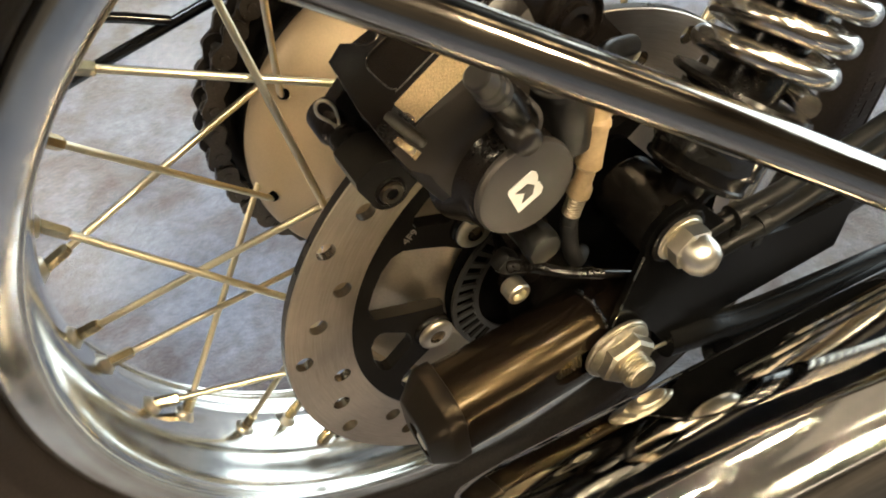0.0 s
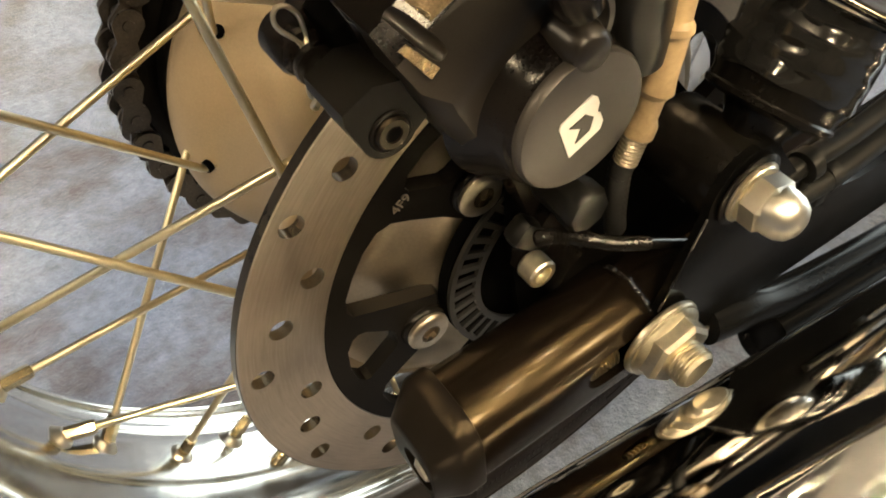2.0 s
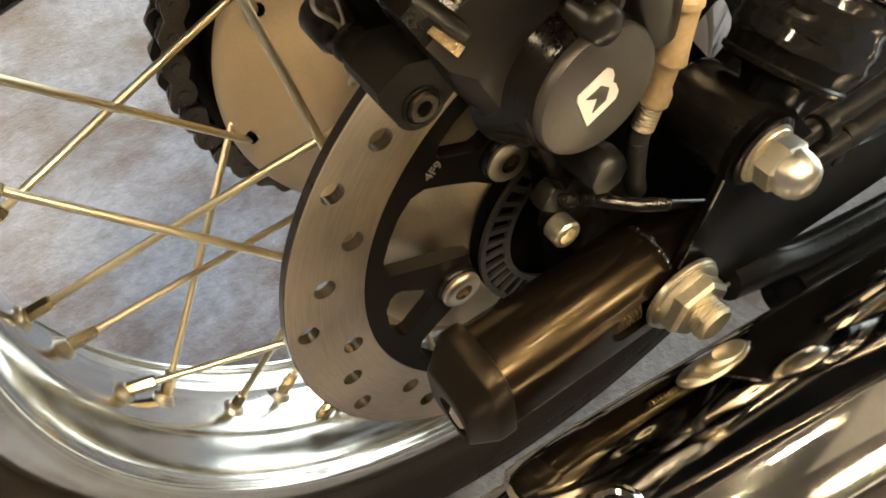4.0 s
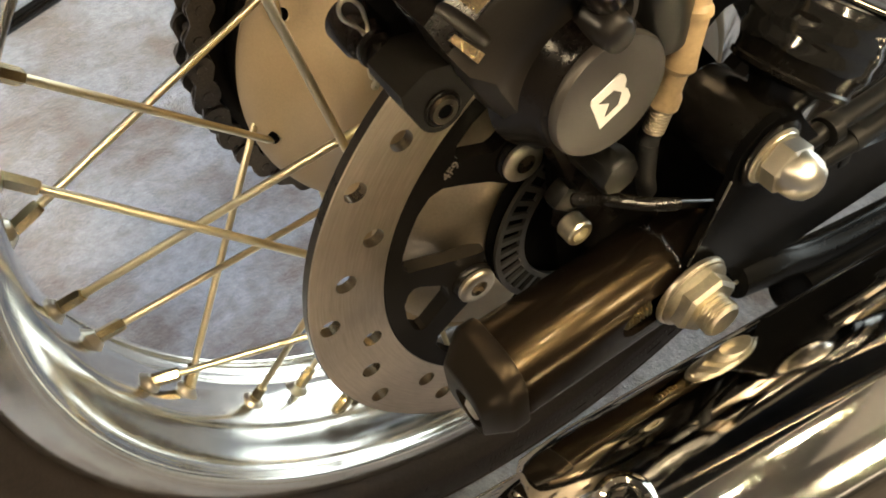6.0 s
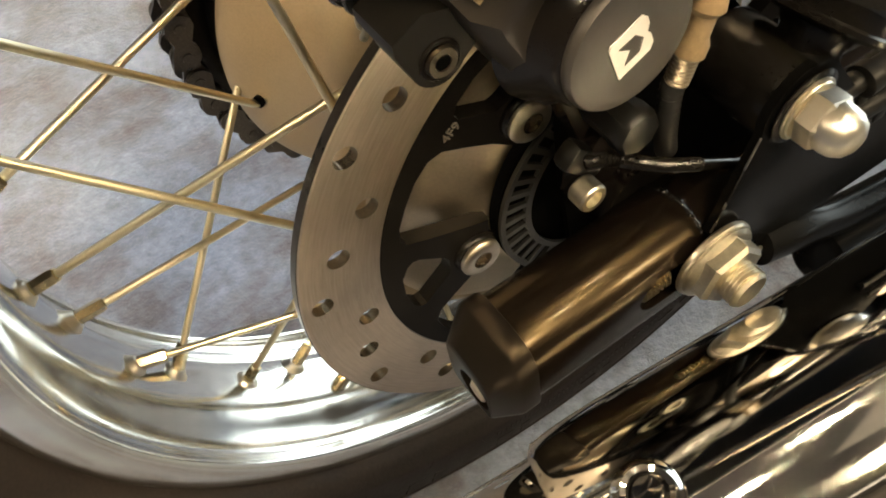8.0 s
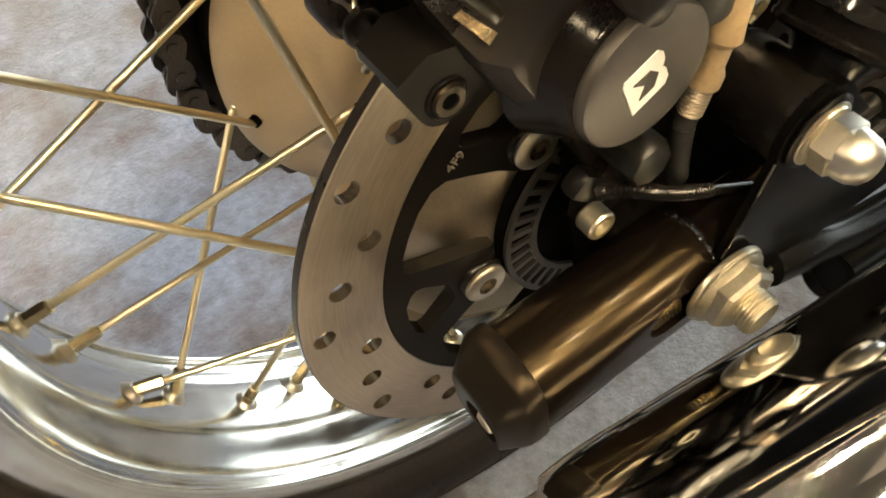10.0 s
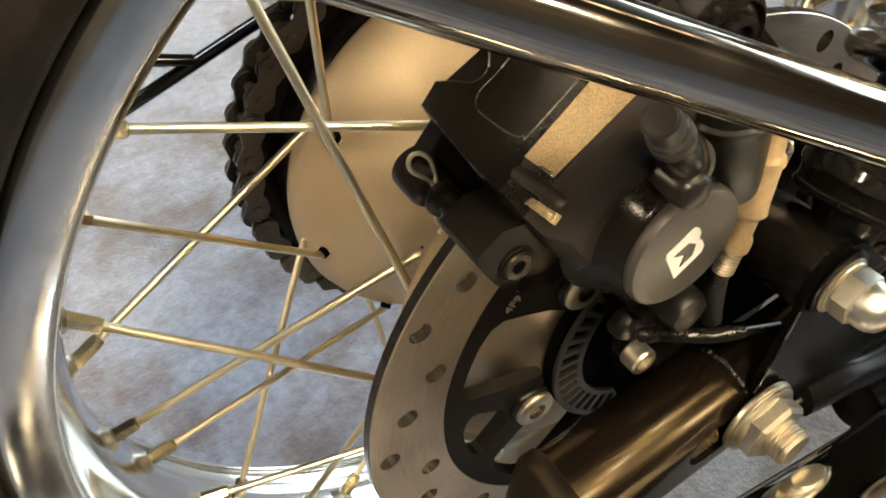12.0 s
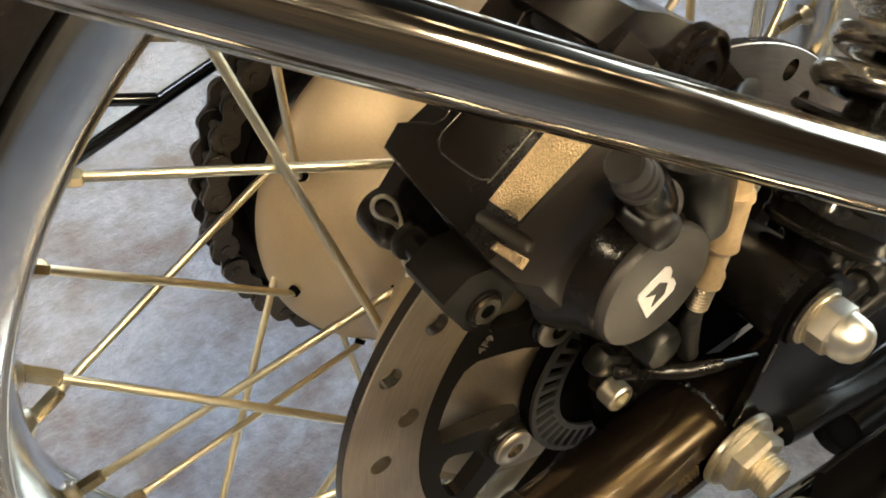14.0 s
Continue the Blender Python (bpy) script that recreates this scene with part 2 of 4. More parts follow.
def part(name, bm, mat, parent=None, label="", smooth=40, keep=False):
    """Links a bmesh as ONE mesh object under a thing or a part."""
    finish(bm, smooth)
    data = bpy.data.meshes.new(name)
    bm.to_mesh(data)
    bm.free()
    for m_ in (mat if isinstance(mat, (list, tuple)) else (mat,)):
        data.materials.append(m_)
    ob = new(name, data)
    if parent:
        ob.parent = parent
    if label:
        ob["label"] = label
    return ob


def again(name, ob, m, parent):
    """Another object on the same mesh, at the pose m."""
    o = new(name, ob.data)
    o.parent = parent
    o.matrix_basis = m
    return o


def ring(bm, centre, u, v, r, n):
    return [bm.verts.new(centre + u * (r * math.cos(2 * math.pi * i / n)) + v * (r * math.sin(2 * math.pi * i / n))) for i in range(n)]


def bridge(bm, a, b):
    n = len(a)
    for i in range(n):
        bm.faces.new((a[i], a[(i + 1) % n], b[(i + 1) % n], b[i]))


def lathe(profile, n=64, origin=(0, 0, 0), axis=(0, 1, 0), close=True, bm=None):
    """Turns (radius, along-axis) pairs round an axis; closes the two ends."""
    bm = bm or bmesh.new()
    axis = Vector(axis).normalized()
    u = axis.orthogonal().normalized()
    v = axis.cross(u)
    o = Vector(origin)
    rows = [ring(bm, o + axis * y, u, v, max(r, 1e-5), n) for r, y in profile]
    for a, b in zip(rows, rows[1:]):
        bridge(bm, a, b)
    if close:
        bm.faces.new(rows[0])
        bm.faces.new(rows[-1])
    return bm


def closed_lathe(profile, n=96, origin=(0, 0, 0)):
    """A ring-shaped solid: the profile closes on itself."""
    bm = bmesh.new()
    o = Vector(origin)
    rows = [ring(bm, o + Vector((0, y, 0)), Vector((-1, 0, 0)), Vector((0, 0, 1)), r, n) for r, y in profile]
    for a, b in zip(rows, rows[1:] + rows[:1]):
        bridge(bm, a, b)
    return bm


def smooth_path(points, steps=8):
    pts = [Vector(p) for p in points]
    out = []
    for i in range(len(pts) - 1):
        p0, p1, p2, p3 = pts[max(i - 1, 0)], pts[i], pts[i + 1], pts[min(i + 2, len(pts) - 1)]
        for k in range(steps):
            t = k / steps
            out.append(0.5 * (2 * p1 + (p2 - p0) * t + (2 * p0 - 5 * p1 + 4 * p2 - p3) * t * t + (3 * p1 - p0 - 3 * p2 + p3) * t ** 3))
    return out + [pts[-1]]


def pipe(points, r, n=16, bm=None, cap=True):
    """A round bar or hose along points; r is a number or one radius a point."""
    bm = bm or bmesh.new()
    pts = [Vector(p) for p in points]
    radii = r if isinstance(r, (list, tuple)) else [r] * len(pts)
    tang = [(pts[min(i + 1, len(pts) - 1)] - pts[max(i - 1, 0)]).normalized() for i in range(len(pts))]
    u = tang[0].orthogonal().normalized()
    rows = []
    for p, t, rad in zip(pts, tang, radii):
        u = (u - t * u.dot(t)).normalized()
        rows.append(ring(bm, p, u, t.cross(u), rad, n))
    for a, b in zip(rows, rows[1:]):
        bridge(bm, a, b)
    if cap:
        bm.faces.new(rows[0])
        bm.faces.new(rows[-1])
    return bm


def bevelled(bm, width, segments=2, angle=30):
    es = [e for e in bm.edges if len(e.link_faces) == 2 and e.calc_face_angle(0) > radians(angle)]
    bmesh.ops.bevel(bm, geom=es, offset=width, segments=segments, affect="EDGES", profile=0.5)
    return bm


def box(sx, sy, sz, m=Matrix(), bevel=0.0, segments=2):
    bm = bmesh.new()
    bmesh.ops.create_cube(bm, size=1.0, matrix=Matrix.Diagonal((sx, sy, sz, 1)))
    if bevel:
        bevelled(bm, bevel, segments)
    bmesh.ops.transform(bm, matrix=m, verts=bm.verts)
    return bm


def extrude_outline(outline, depth, m=Matrix(), bevel=0.0, segments=2, angle=30):
    """A plate from an outline in its own x, y, as thick as depth along its z."""
    bm = bmesh.new()
    bottom = [bm.verts.new((x, y, 0)) for x, y in outline]
    top = [bm.verts.new((x, y, depth)) for x, y in outline]
    bm.faces.new(bottom[::-1])
    bm.faces.new(top)
    bridge(bm, bottom, top)
    if bevel:
        bevelled(bm, bevel, segments, angle)
    bmesh.ops.transform(bm, matrix=m, verts=bm.verts)
    return bm


def axis_pose(origin, axis, spin=0):
    """A pose whose z points along axis."""
    q = Vector(axis).to_track_quat("Z", "X").to_matrix().to_4x4()
    return Matrix.Translation(origin) @ q @ Matrix.Rotation(spin, 4, "Z")


def joined(*bms):
    out = bmesh.new()
    for b in bms:
        tmp = bpy.data.meshes.new("tmp")
        b.to_mesh(tmp)
        b.free()
        out.from_mesh(tmp)
        bpy.data.meshes.remove(tmp)
    return out


def cut(ob, cutters):
    """Cuts the given bmeshes out of ob's mesh."""
    tool = new("cutter", bpy.data.meshes.new("cutter"))
    both = joined(*cutters)
    bmesh.ops.recalc_face_normals(both, faces=both.faces)
    both.to_mesh(tool.data)
    both.free()
    mod = ob.modifiers.new("holes", "BOOLEAN")
    mod.operation, mod.solver, mod.object = "DIFFERENCE", "EXACT", tool
    deps = bpy.context.evaluated_depsgraph_get()
    done = bpy.data.meshes.new_from_object(ob.evaluated_get(deps))
    ob.modifiers.clear()
    old, ob.data = ob.data, done
    name = old.name
    bpy.data.meshes.remove(old)
    done.name = name
    waste = tool.data
    bpy.data.objects.remove(tool)
    bpy.data.meshes.remove(waste)
    bm = bmesh.new()
    bm.from_mesh(done)
    finish(bm, 35)
    bm.to_mesh(done)
    bm.free()
    return ob


AXLE = Vector((0, 0, 0.325))


def at(r, deg, y):
    """A point about the axle: radius, degrees up from straight behind, and place along the axle."""
    return AXLE + Vector((-r * math.cos(radians(deg)), y, r * math.sin(radians(deg))))


# ---- setting ----
floor = part("floor", box(12, 12, 0.06, pose(0, 0, -0.03)), CARPET)
tagged(floor, "grey-blue mottled exhibition carpet with dark stains", "carpet", kind="structure")

def hall():
    for name, x, y, sx, sy in (("wall_north", 0, 6.1, 12.4, 0.2), ("wall_south", 0, -6.1, 12.4, 0.2), ("wall_east", 6.1, 0, 0.2, 12), ("wall_west", -6.1, 0, 0.2, 12)):
        tagged(part(name, box(sx, sy, 4, pose(x, y, 2)), HALL_WALL), "plain dark painted hall wall", "wall", kind="structure")
    tagged(part("ceiling", box(12.4, 12.4, 0.2, pose(0, 0, 4.1)), HALL_CEILING), "dark painted hall ceiling", "ceiling", kind="structure")


hall()
bike = new("motorcycle")
tagged(bike, "parked motorcycle with a wire-spoked wheel and black running gear", "motorcycle")

# ---- rear wheel: rim, tyre, hub, spokes ----
RIM_HALF = [(0.2310, 0.013), (0.2330, -0.018), (0.2350, -0.0262), (0.2395, -0.0275), (0.2432, -0.0282), (0.2446, -0.0298), (0.2446, -0.0316), (0.2432, -0.0330), (0.2395, -0.0340),
            (0.2340, -0.0345), (0.2285, -0.0343), (0.2262, -0.0336), (0.2251, -0.0322), (0.2250, -0.0306), (0.2262, -0.0290), (0.2276, -0.0268), (0.2282, -0.0235), (0.2276, -0.0200),
            (0.2256, -0.0155), (0.2225, -0.0105), (0.2188, -0.0058), (0.2168, -0.0005), (0.2160, 0.0060), (0.2160, 0.013)]
wheel = part("rear_wheel", closed_lathe(RIM_HALF + [(r, 0.026 - y) for r, y in RIM_HALF[-2:0:-1]], 200, AXLE), POLISHED, bike, "polished chrome rim of a wire-spoked wheel", smooth=50)
tyre = part("tyre", closed_lathe([
    (0.2360, -0.0280), (0.2450, -0.0290), (0.2460, -0.0325), (0.2478, -0.0368), (0.2510, -0.0408), (0.2560, -0.0438), (0.2572, -0.0452), (0.2590, -0.0456),
    (0.2620, -0.0465), (0.2760, -0.0475), (0.2850, -0.0460), (0.2860, -0.0468), (0.2885, -0.0462), (0.2900, -0.0440), (0.3020, -0.0385),
    (0.3120, -0.0270), (0.3220, -0.0080), (0.3245, 0.013), (0.3220, 0.034), (0.3120, 0.053), (0.3020, 0.0645), (0.2900, 0.070), (0.2760, 0.073), (0.2620, 0.0725),
    (0.2500, 0.0685), (0.2445, 0.0635), (0.2430, 0.059), (0.2360, 0.054)], 160, AXLE), RUBBER, wheel, "black rubber tyre with moulded sidewall")
TYRE_MARKS = random.Random(11)


def sidewall_marks():
    """Moulded serrations, raised blocks and rubber nibs on the near sidewall."""
    bm = bmesh.new()
    def block(r0, r1, a0, a1, y, h):
        lo = [bm.verts.new(at(r, a, y)) for r, a in ((r0, a0), (r1, a0), (r1, a1), (r0, a1))]
        hi = [bm.verts.new(at(r, a, y - h)) for r, a in ((r0 + 0.0003, a0 + 0.04), (r1 - 0.0003, a0 + 0.04), (r1 - 0.0003, a1 - 0.04), (r0 + 0.0003, a1 - 0.04))]
        bm.faces.new(hi)
        bridge(bm, lo, hi)
    for k in range(420):
        a = 360 / 420 * k
        if a % 60 < 38:
            block(0.2625, 0.2685, a, a + 0.36, -0.0466, 0.0005)
    for k in range(24):
        a = 15 * k
        block(0.2712, 0.2815, a + 2, a + 3.6, -0.0468, 0.0009)
        block(0.2712, 0.2815, a + 5, a + 7.8, -0.0468, 0.0009)
    return bm


part("sidewall_relief", sidewall_marks(), RUBBER, tyre, "moulded serrations on the sidewall")["kind"] = "stuff"
for k in range(40):
    nib = at(TYRE_MARKS.uniform(0.252, 0.285), 9 * k + TYRE_MARKS.uniform(-3, 3), -0.0450)
    lean = Vector((TYRE_MARKS.uniform(-1, 1), -0.5, TYRE_MARKS.uniform(-1, 1))).normalized()
    part("rubber_nib", pipe([nib, nib + lean * 0.003, nib + lean * 0.0055 + Vector((0, 0.0006, 0))], [0.0004, 0.0003, 0.0002], 5), RUBBER, tyre)
hub = part("hub", lathe([
    (0.060, 0.080), (0.085, 0.079), (0.0985, 0.077), (0.1012, 0.0745), (0.1020, 0.071), (0.1006, 0.066), (0.0982, 0.0605), (0.0945, 0.0555), (0.0905, 0.0500), (0.0868, 0.0450), (0.0830, 0.0385), (0.0795, 0.0305), (0.0775, 0.0230), (0.0766, 0.0150),
    (0.0772, 0.0090), (0.0788, 0.0035), (0.0815, -0.0035), (0.0850, -0.0105), (0.0895, -0.0180), (0.0950, -0.0250), (0.1005, -0.0305), (0.1022, -0.0322), (0.1030, -0.0345), (0.1030, -0.0400), (0.1018, -0.0432), (0.0985, -0.0455), (0.0950, -0.0460)], 120, AXLE), HUB_ALU, wheel, "satin cast aluminium drum hub")

part("hub_face", lathe([(0.0955, -0.0455), (0.0945, -0.0472), (0.0900, -0.0490), (0.0820, -0.0512), (0.0740, -0.0540), (0.0660, -0.0580), (0.0600, -0.0630), (0.0550, -0.0655), (0.03, -0.068)], 120, AXLE), HUB_FACE, hub, "turned metal face of the hub behind the disc")

NIPPLE = part("nipple", lathe([(0.0027, -0.002), (0.0034, -0.001), (0.0034, 0.0135), (0.0030, 0.0155), (0.0019, 0.0160)], 6, axis=(0, 0, 1)), BRASS_ZINC, wheel, "hexagonal yellow-zinc spoke nipple", smooth=25)
NIPPLE_SEAT = part("nipple_seat", lathe([(0.0086, -0.0050), (0.0070, -0.0032), (0.0056, -0.0016), (0.0047, -0.0004), (0.0042, 0.0002), (0.0036, 0.0003)], 28, axis=(0, 0, 1)), DIMPLE, wheel, "punched dimple of the rim round a nipple", smooth=70)
# a black plug, painted as the dark inside the hole
SPOKE_HOLE = part("spoke_hole", lathe([(0.0029, -0.002), (0.0029, 0.0007)], 16, axis=(0, 0, 1)), SHADE_BLACK, wheel, "black plug standing for the dark of a drilled spoke hole")
# class of spoke: start, nipple turn, nipple place along the axle, turn to the hub hole, its radius and place along the axle
LACING = ((0, -2.38, 0.0150, 32.9, 0.0921, -0.0202), (20, -2.50, 0.0125, -34.6, 0.0957, -0.0270),
          (10, 0.10, 0.0182, 28.2, 0.0992, 0.0655), (30, -2.59, 0.0239, -31.2, 0.0976, 0.0537))
first = True
for start, shift, y0, turn, r1, y1 in LACING:
    for k in range(9):
        phi = start + 40 * k + shift
        a, b = at(0.2125, phi, y0), at(r1, phi + turn, y1)
        d = (b - a).normalized()
        out = (b - (AXLE + Vector((0, y1, 0)))).normalized()
        part("spoke", pipe(smooth_path([a, a + (b - a) * 0.4, b - d * 0.009, b - d * 0.002, b - out * 0.0015 + d * 0.0006, b - out * 0.0050 + d * 0.0008], 4), 0.0018, 12), ZINC_WIRE, wheel)
        m, ms = axis_pose(a - d * 0.004, d, 0.3 * k), axis_pose(at(0.2135, phi, y0), (AXLE + Vector((0, y0, 0)) - a).normalized().lerp(d, 0.35))
        hole = axis_pose(b - out * 0.0016, out + Vector((0, -0.45 if y1 < 0 else 0.45, 0)) * -1)
        if first:
            NIPPLE.matrix_basis, NIPPLE_SEAT.matrix_basis, SPOKE_HOLE.matrix_basis, first = m, ms, hole, False
        else:
            again("nipple", NIPPLE, m, wheel)
            again("nipple_seat", NIPPLE_SEAT, ms, wheel)
            again("spoke_hole", SPOKE_HOLE, hole, wheel)
part("balance_weight", lathe([(0.0035, -0.008), (0.0042, -0.006), (0.0042, 0.006), (0.0035, 0.008)], 12, at(0.2150, -58, 0.004), (0.6, 0.1, 0.4)), BRASS_ZINC, wheel)

# ---- brake disc: drilled ring, carrier, sensor ring, button bolts ----
YD = -0.070
disc = part("brake_disc", closed_lathe([(0.1346, YD), (0.1350, YD + 0.0004), (0.1350, YD + 0.0041), (0.1346, YD + 0.0045), (0.1035, YD + 0.0045), (0.1033, YD + 0.0042), (0.1033, YD + 0.0003), (0.1036, YD)], 180, AXLE), STEEL, bike,
            "brushed steel brake disc with drilled holes")
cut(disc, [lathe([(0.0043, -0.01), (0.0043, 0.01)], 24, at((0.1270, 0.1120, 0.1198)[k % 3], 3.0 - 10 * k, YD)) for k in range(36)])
# hole walls take the darkened steel, shade put into the colour
disc.data.materials.append(SHADED_STEEL)
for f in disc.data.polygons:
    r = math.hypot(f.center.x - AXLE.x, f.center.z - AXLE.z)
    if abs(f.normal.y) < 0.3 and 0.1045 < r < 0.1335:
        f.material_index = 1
    elif abs(f.normal.y) > 0.99:
        f.use_smooth = False
POLYS = [[(0.0677, 48.3), (0.080, 46.2), (0.0895, 44.6), (0.0935, 42.0), (0.0952, 37.0), (0.0958, 31.0), (0.0962, 25.0), (0.0952, 21.0), (0.0920, 19.0), (0.075, 16.5), (0.0595, 13.5), (0.050, 13.0), (0.048, 30.0), (0.050, 49.0)],
         [(0.0925, 10.8), (0.0900, 12.0), (0.0870, 11.6), (0.0765, 6.2), (0.0750, 4.0), (0.0752, -0.5), (0.0765, -2.6), (0.0905, -7.4), (0.0930, -7.0), (0.0952, -4.5), (0.0958, 1.0), (0.0950, 7.5)]]
carrier = part("disc_carrier", closed_lathe([(0.1030, YD + 0.0002), (0.1036, YD + 0.0012), (0.1036, YD + 0.0058), (0.1028, YD + 0.0068), (0.0560, YD + 0.0068), (0.0555, YD + 0.0060), (0.0555, YD + 0.0012), (0.0560, YD + 0.0002)], 150, AXLE), CARRIER_BLACK, disc,
               "black cast carrier of the brake disc")
FLAT = Matrix.Translation(AXLE + Vector((0, YD + 0.012, 0))) @ Matrix(((-1, 0, 0, 0), (0, 0, -1, 0), (0, 1, 0, 0), (0, 0, 0, 1)))
cutters = []
for k in range(6):
    for poly in POLYS:
        cutters.append(extrude_outline([(r * math.cos(radians(a - 10 + 60 * k)), r * math.sin(radians(a - 10 + 60 * k))) for r, a in poly], 0.03, FLAT))
cut(carrier, cutters)
BOLT = part("button_bolt", joined(lathe([(0.0084, -0.0006), (0.0088, 0.0), (0.0088, 0.0012), (0.0081, 0.0021), (0.0070, 0.0026), (0.0048, 0.0027), (0.0041, 0.0026)], 36, axis=(0, 0, 1), close=False),
                                  lathe([(0.0046, 0.0026), (0.0040, 0.0025), (0.0037, 0.0004), (0.0003, 0.0002)], 6, axis=(0, 0, 1), close=False)), SATIN_ZINC, disc, "zinc button-head bolt with a hexagon socket", smooth=30)
# socket faces take it too, as the shade in the recess
BOLT.data.materials.append(SHADED_STEEL)
for f in BOLT.data.polygons:
    if math.hypot(f.center.x, f.center.y) < 0.0040:
        f.material_index = 1
LUG = part("bolt_lug", lathe([(0.0098, -0.006), (0.0098, 0.0002), (0.0092, 0.0012), (0.0080, 0.0022)], 28, axis=(0, 0, 1)), BLACK_SATIN, disc)
for k in range(6):
    p = at(0.0638, -10 + 60 * k, YD - 0.001)
    m, ml = axis_pose(p + Vector((0, -0.0022, 0)), (0, -1, 0), k), axis_pose(p, (0, -1, 0))
    if k == 0:
        BOLT.matrix_basis, LUG.matrix_basis = m, ml
    else:
        again("button_bolt", BOLT, m, disc)
        again("bolt_lug", LUG, ml, disc)


seat_outline = [(r * math.cos(radians(a + 60 * k)), r * math.sin(radians(a + 60 * k))) for k in range(6) for r, a in ((0.0515, -18.0), (0.0580, 2.5), (0.0545, 10.0), (0.0528, 21.0), (0.0590, 34.0))]
part("disc_seat", extrude_outline(seat_outline, 0.014, Matrix.Translation((0, 0.010, 0)) @ FLAT, 0.0008, 2), BLACK_SATIN, disc, "black star-shaped seat that carries the disc on the hub", smooth=25)


def tone_ring():
    bm = bmesh.new()
    n, y0, y1 = 44, YD - 0.0045, YD - 0.0028
    def slab(r0, r1, a0, a1, steps):
        rows = []
        for i in range(steps + 1):
            a = a0 + (a1 - a0) * i / steps
            rows.append([bm.verts.new(at(r, a, y)) for r, y in ((r0, y0), (r1, y0), (r1, y1), (r0, y1))])
        for p, q in zip(rows, rows[1:]):
            bridge(bm, p, q)
        if a1 - a0 < 359:
            bm.faces.new(rows[0])
            bm.faces.new(rows[-1])
    slab(0.0513, 0.0536, 0, 360, 132)
    slab(0.0392, 0.0418, 0, 360, 132)
    for k in range(n):
        a = 360 / n * k
        slab(0.0416, 0.0515, a - 1.5, a + 1.5, 1)
    return bm


part("tone_ring", tone_ring(), GREY_DARK, disc, "dark slotted wheel speed sensor ring")
# seat blacked out, so the ring's slots read as shaded
part("tone_ring_seat", lathe([(0.0538, YD + 0.003), (0.0538, YD - 0.0016), (0.0400, YD - 0.0018), (0.030, YD - 0.0022)], 60, AXLE), SHADE_BLACK, disc)
part("axle_spacer", lathe([(0.0250, YD - 0.001), (0.0250, YD - 0.006), (0.018, YD - 0.010), (0.018, YD - 0.024)], 40, AXLE), BLACK_SATIN, disc, "black axle spacer boss")


def disc_text():
    """The casting mark on the carrier."""
    data = bpy.data.curves.new("casting_mark", "FONT")
    data.body, data.size, data.extrude, data.align_x, data.align_y = "4F9", 0.0054, 0.0002, "CENTER", "CENTER"
    tmp = new("tmp_text", data)
    mesh = bpy.data.meshes.new_from_object(tmp.evaluated_get(bpy.context.evaluated_depsgraph_get()))
    bpy.data.objects.remove(tmp)
    bpy.data.curves.remove(data)
    mesh.materials.append(PALE_MARK)
    ob = new("casting_mark", mesh)
    ob.parent = disc
    p = at(0.0905, 39.5, YD - 0.0001)
    right = (at(0.0902, 42.5, 0) - at(0.0920, 36.8, 0)).normalized()
    out = Vector((0, -1, 0))
    up = out.cross(right)
    m = Matrix.Identity(4)
    for i in range(3):
        m[i][0], m[i][1], m[i][2], m[i][3] = right[i], up[i], out[i], p[i]
    ob.matrix_basis = m
    ob["label"] = "pale cast mark reading 4F9"


disc_text()
part("disc_edge", closed_lathe([(0.13530, YD + 0.0004), (0.13530, YD + 0.0041), (0.1346, YD + 0.00405), (0.1346, YD + 0.00045)], 180, AXLE), EDGE_DARK, disc, "dark turned edge of the disc")

# ---- chain and sprocket ----
YCH = 0.104
sprocket = part("sprocket", lathe([(0.060, YCH - 0.004), (0.1080, YCH - 0.0035), (0.1090, YCH), (0.1080, YCH + 0.0035), (0.060, YCH + 0.004)], 88, AXLE), BLACK_SATIN, bike, "black chain sprocket")
part("sprocket_carrier", lathe([(0.095, 0.079), (0.097, 0.084), (0.097, 0.097), (0.08, 0.100)], 72, AXLE), BLACK_SATIN, sprocket)
chain = part("drive_chain", lathe([(0.0048, -0.0075), (0.0048, 0.0075)], 12, at(0.1115, 90, YCH)), CHAIN_STEEL, bike, "dark oiled roller chain on the sprocket")
PITCH = 0.01588


def link_plate(width, y):
    half = PITCH / 2
    pts = []
    for i in range(9):
        a = math.pi / 2 + math.pi * i / 8
        pts.append((-half + width * math.cos(a), width * math.sin(a)))
    pts.append((0, -width * 0.62))
    for i in range(9):
        a = -math.pi / 2 + math.pi * i / 8
        pts.append((half + width * math.cos(a), width * math.sin(a)))
    pts.append((0, width * 0.62))
    bms = []
    for s in (-1, 1):
        bms.append(extrude_outline(pts, 0.0019, Matrix.Translation((0, 0, s * y - 0.00095)), 0.0003, 1))
    for e in (-half, half):
        bms.append(lathe([(0.0025, -y - 0.0016), (0.0027, -y - 0.001), (0.0027, y + 0.001), (0.0025, y + 0.0016)], 10, (e, 0, 0), (0, 0, 1)))
    return joined(*bms)


OUTER = part("chain_link", link_plate(0.0070, 0.0088), CHAIN_STEEL, chain)
INNER = part("chain_link", link_plate(0.0074, 0.0064), CHAIN_STEEL, chain)
RCH = 0.1112
step = 2 * math.degrees(math.asin(PITCH / 2 / RCH))
links = []
for k in range(-11, 12):
    a0, a1 = at(RCH, k * step, YCH), at(RCH, (k + 1) * step, YCH)
    links.append((a0, a1, k))
top_end, low_end = at(RCH, 12 * step, YCH), at(RCH, -11 * step, YCH)
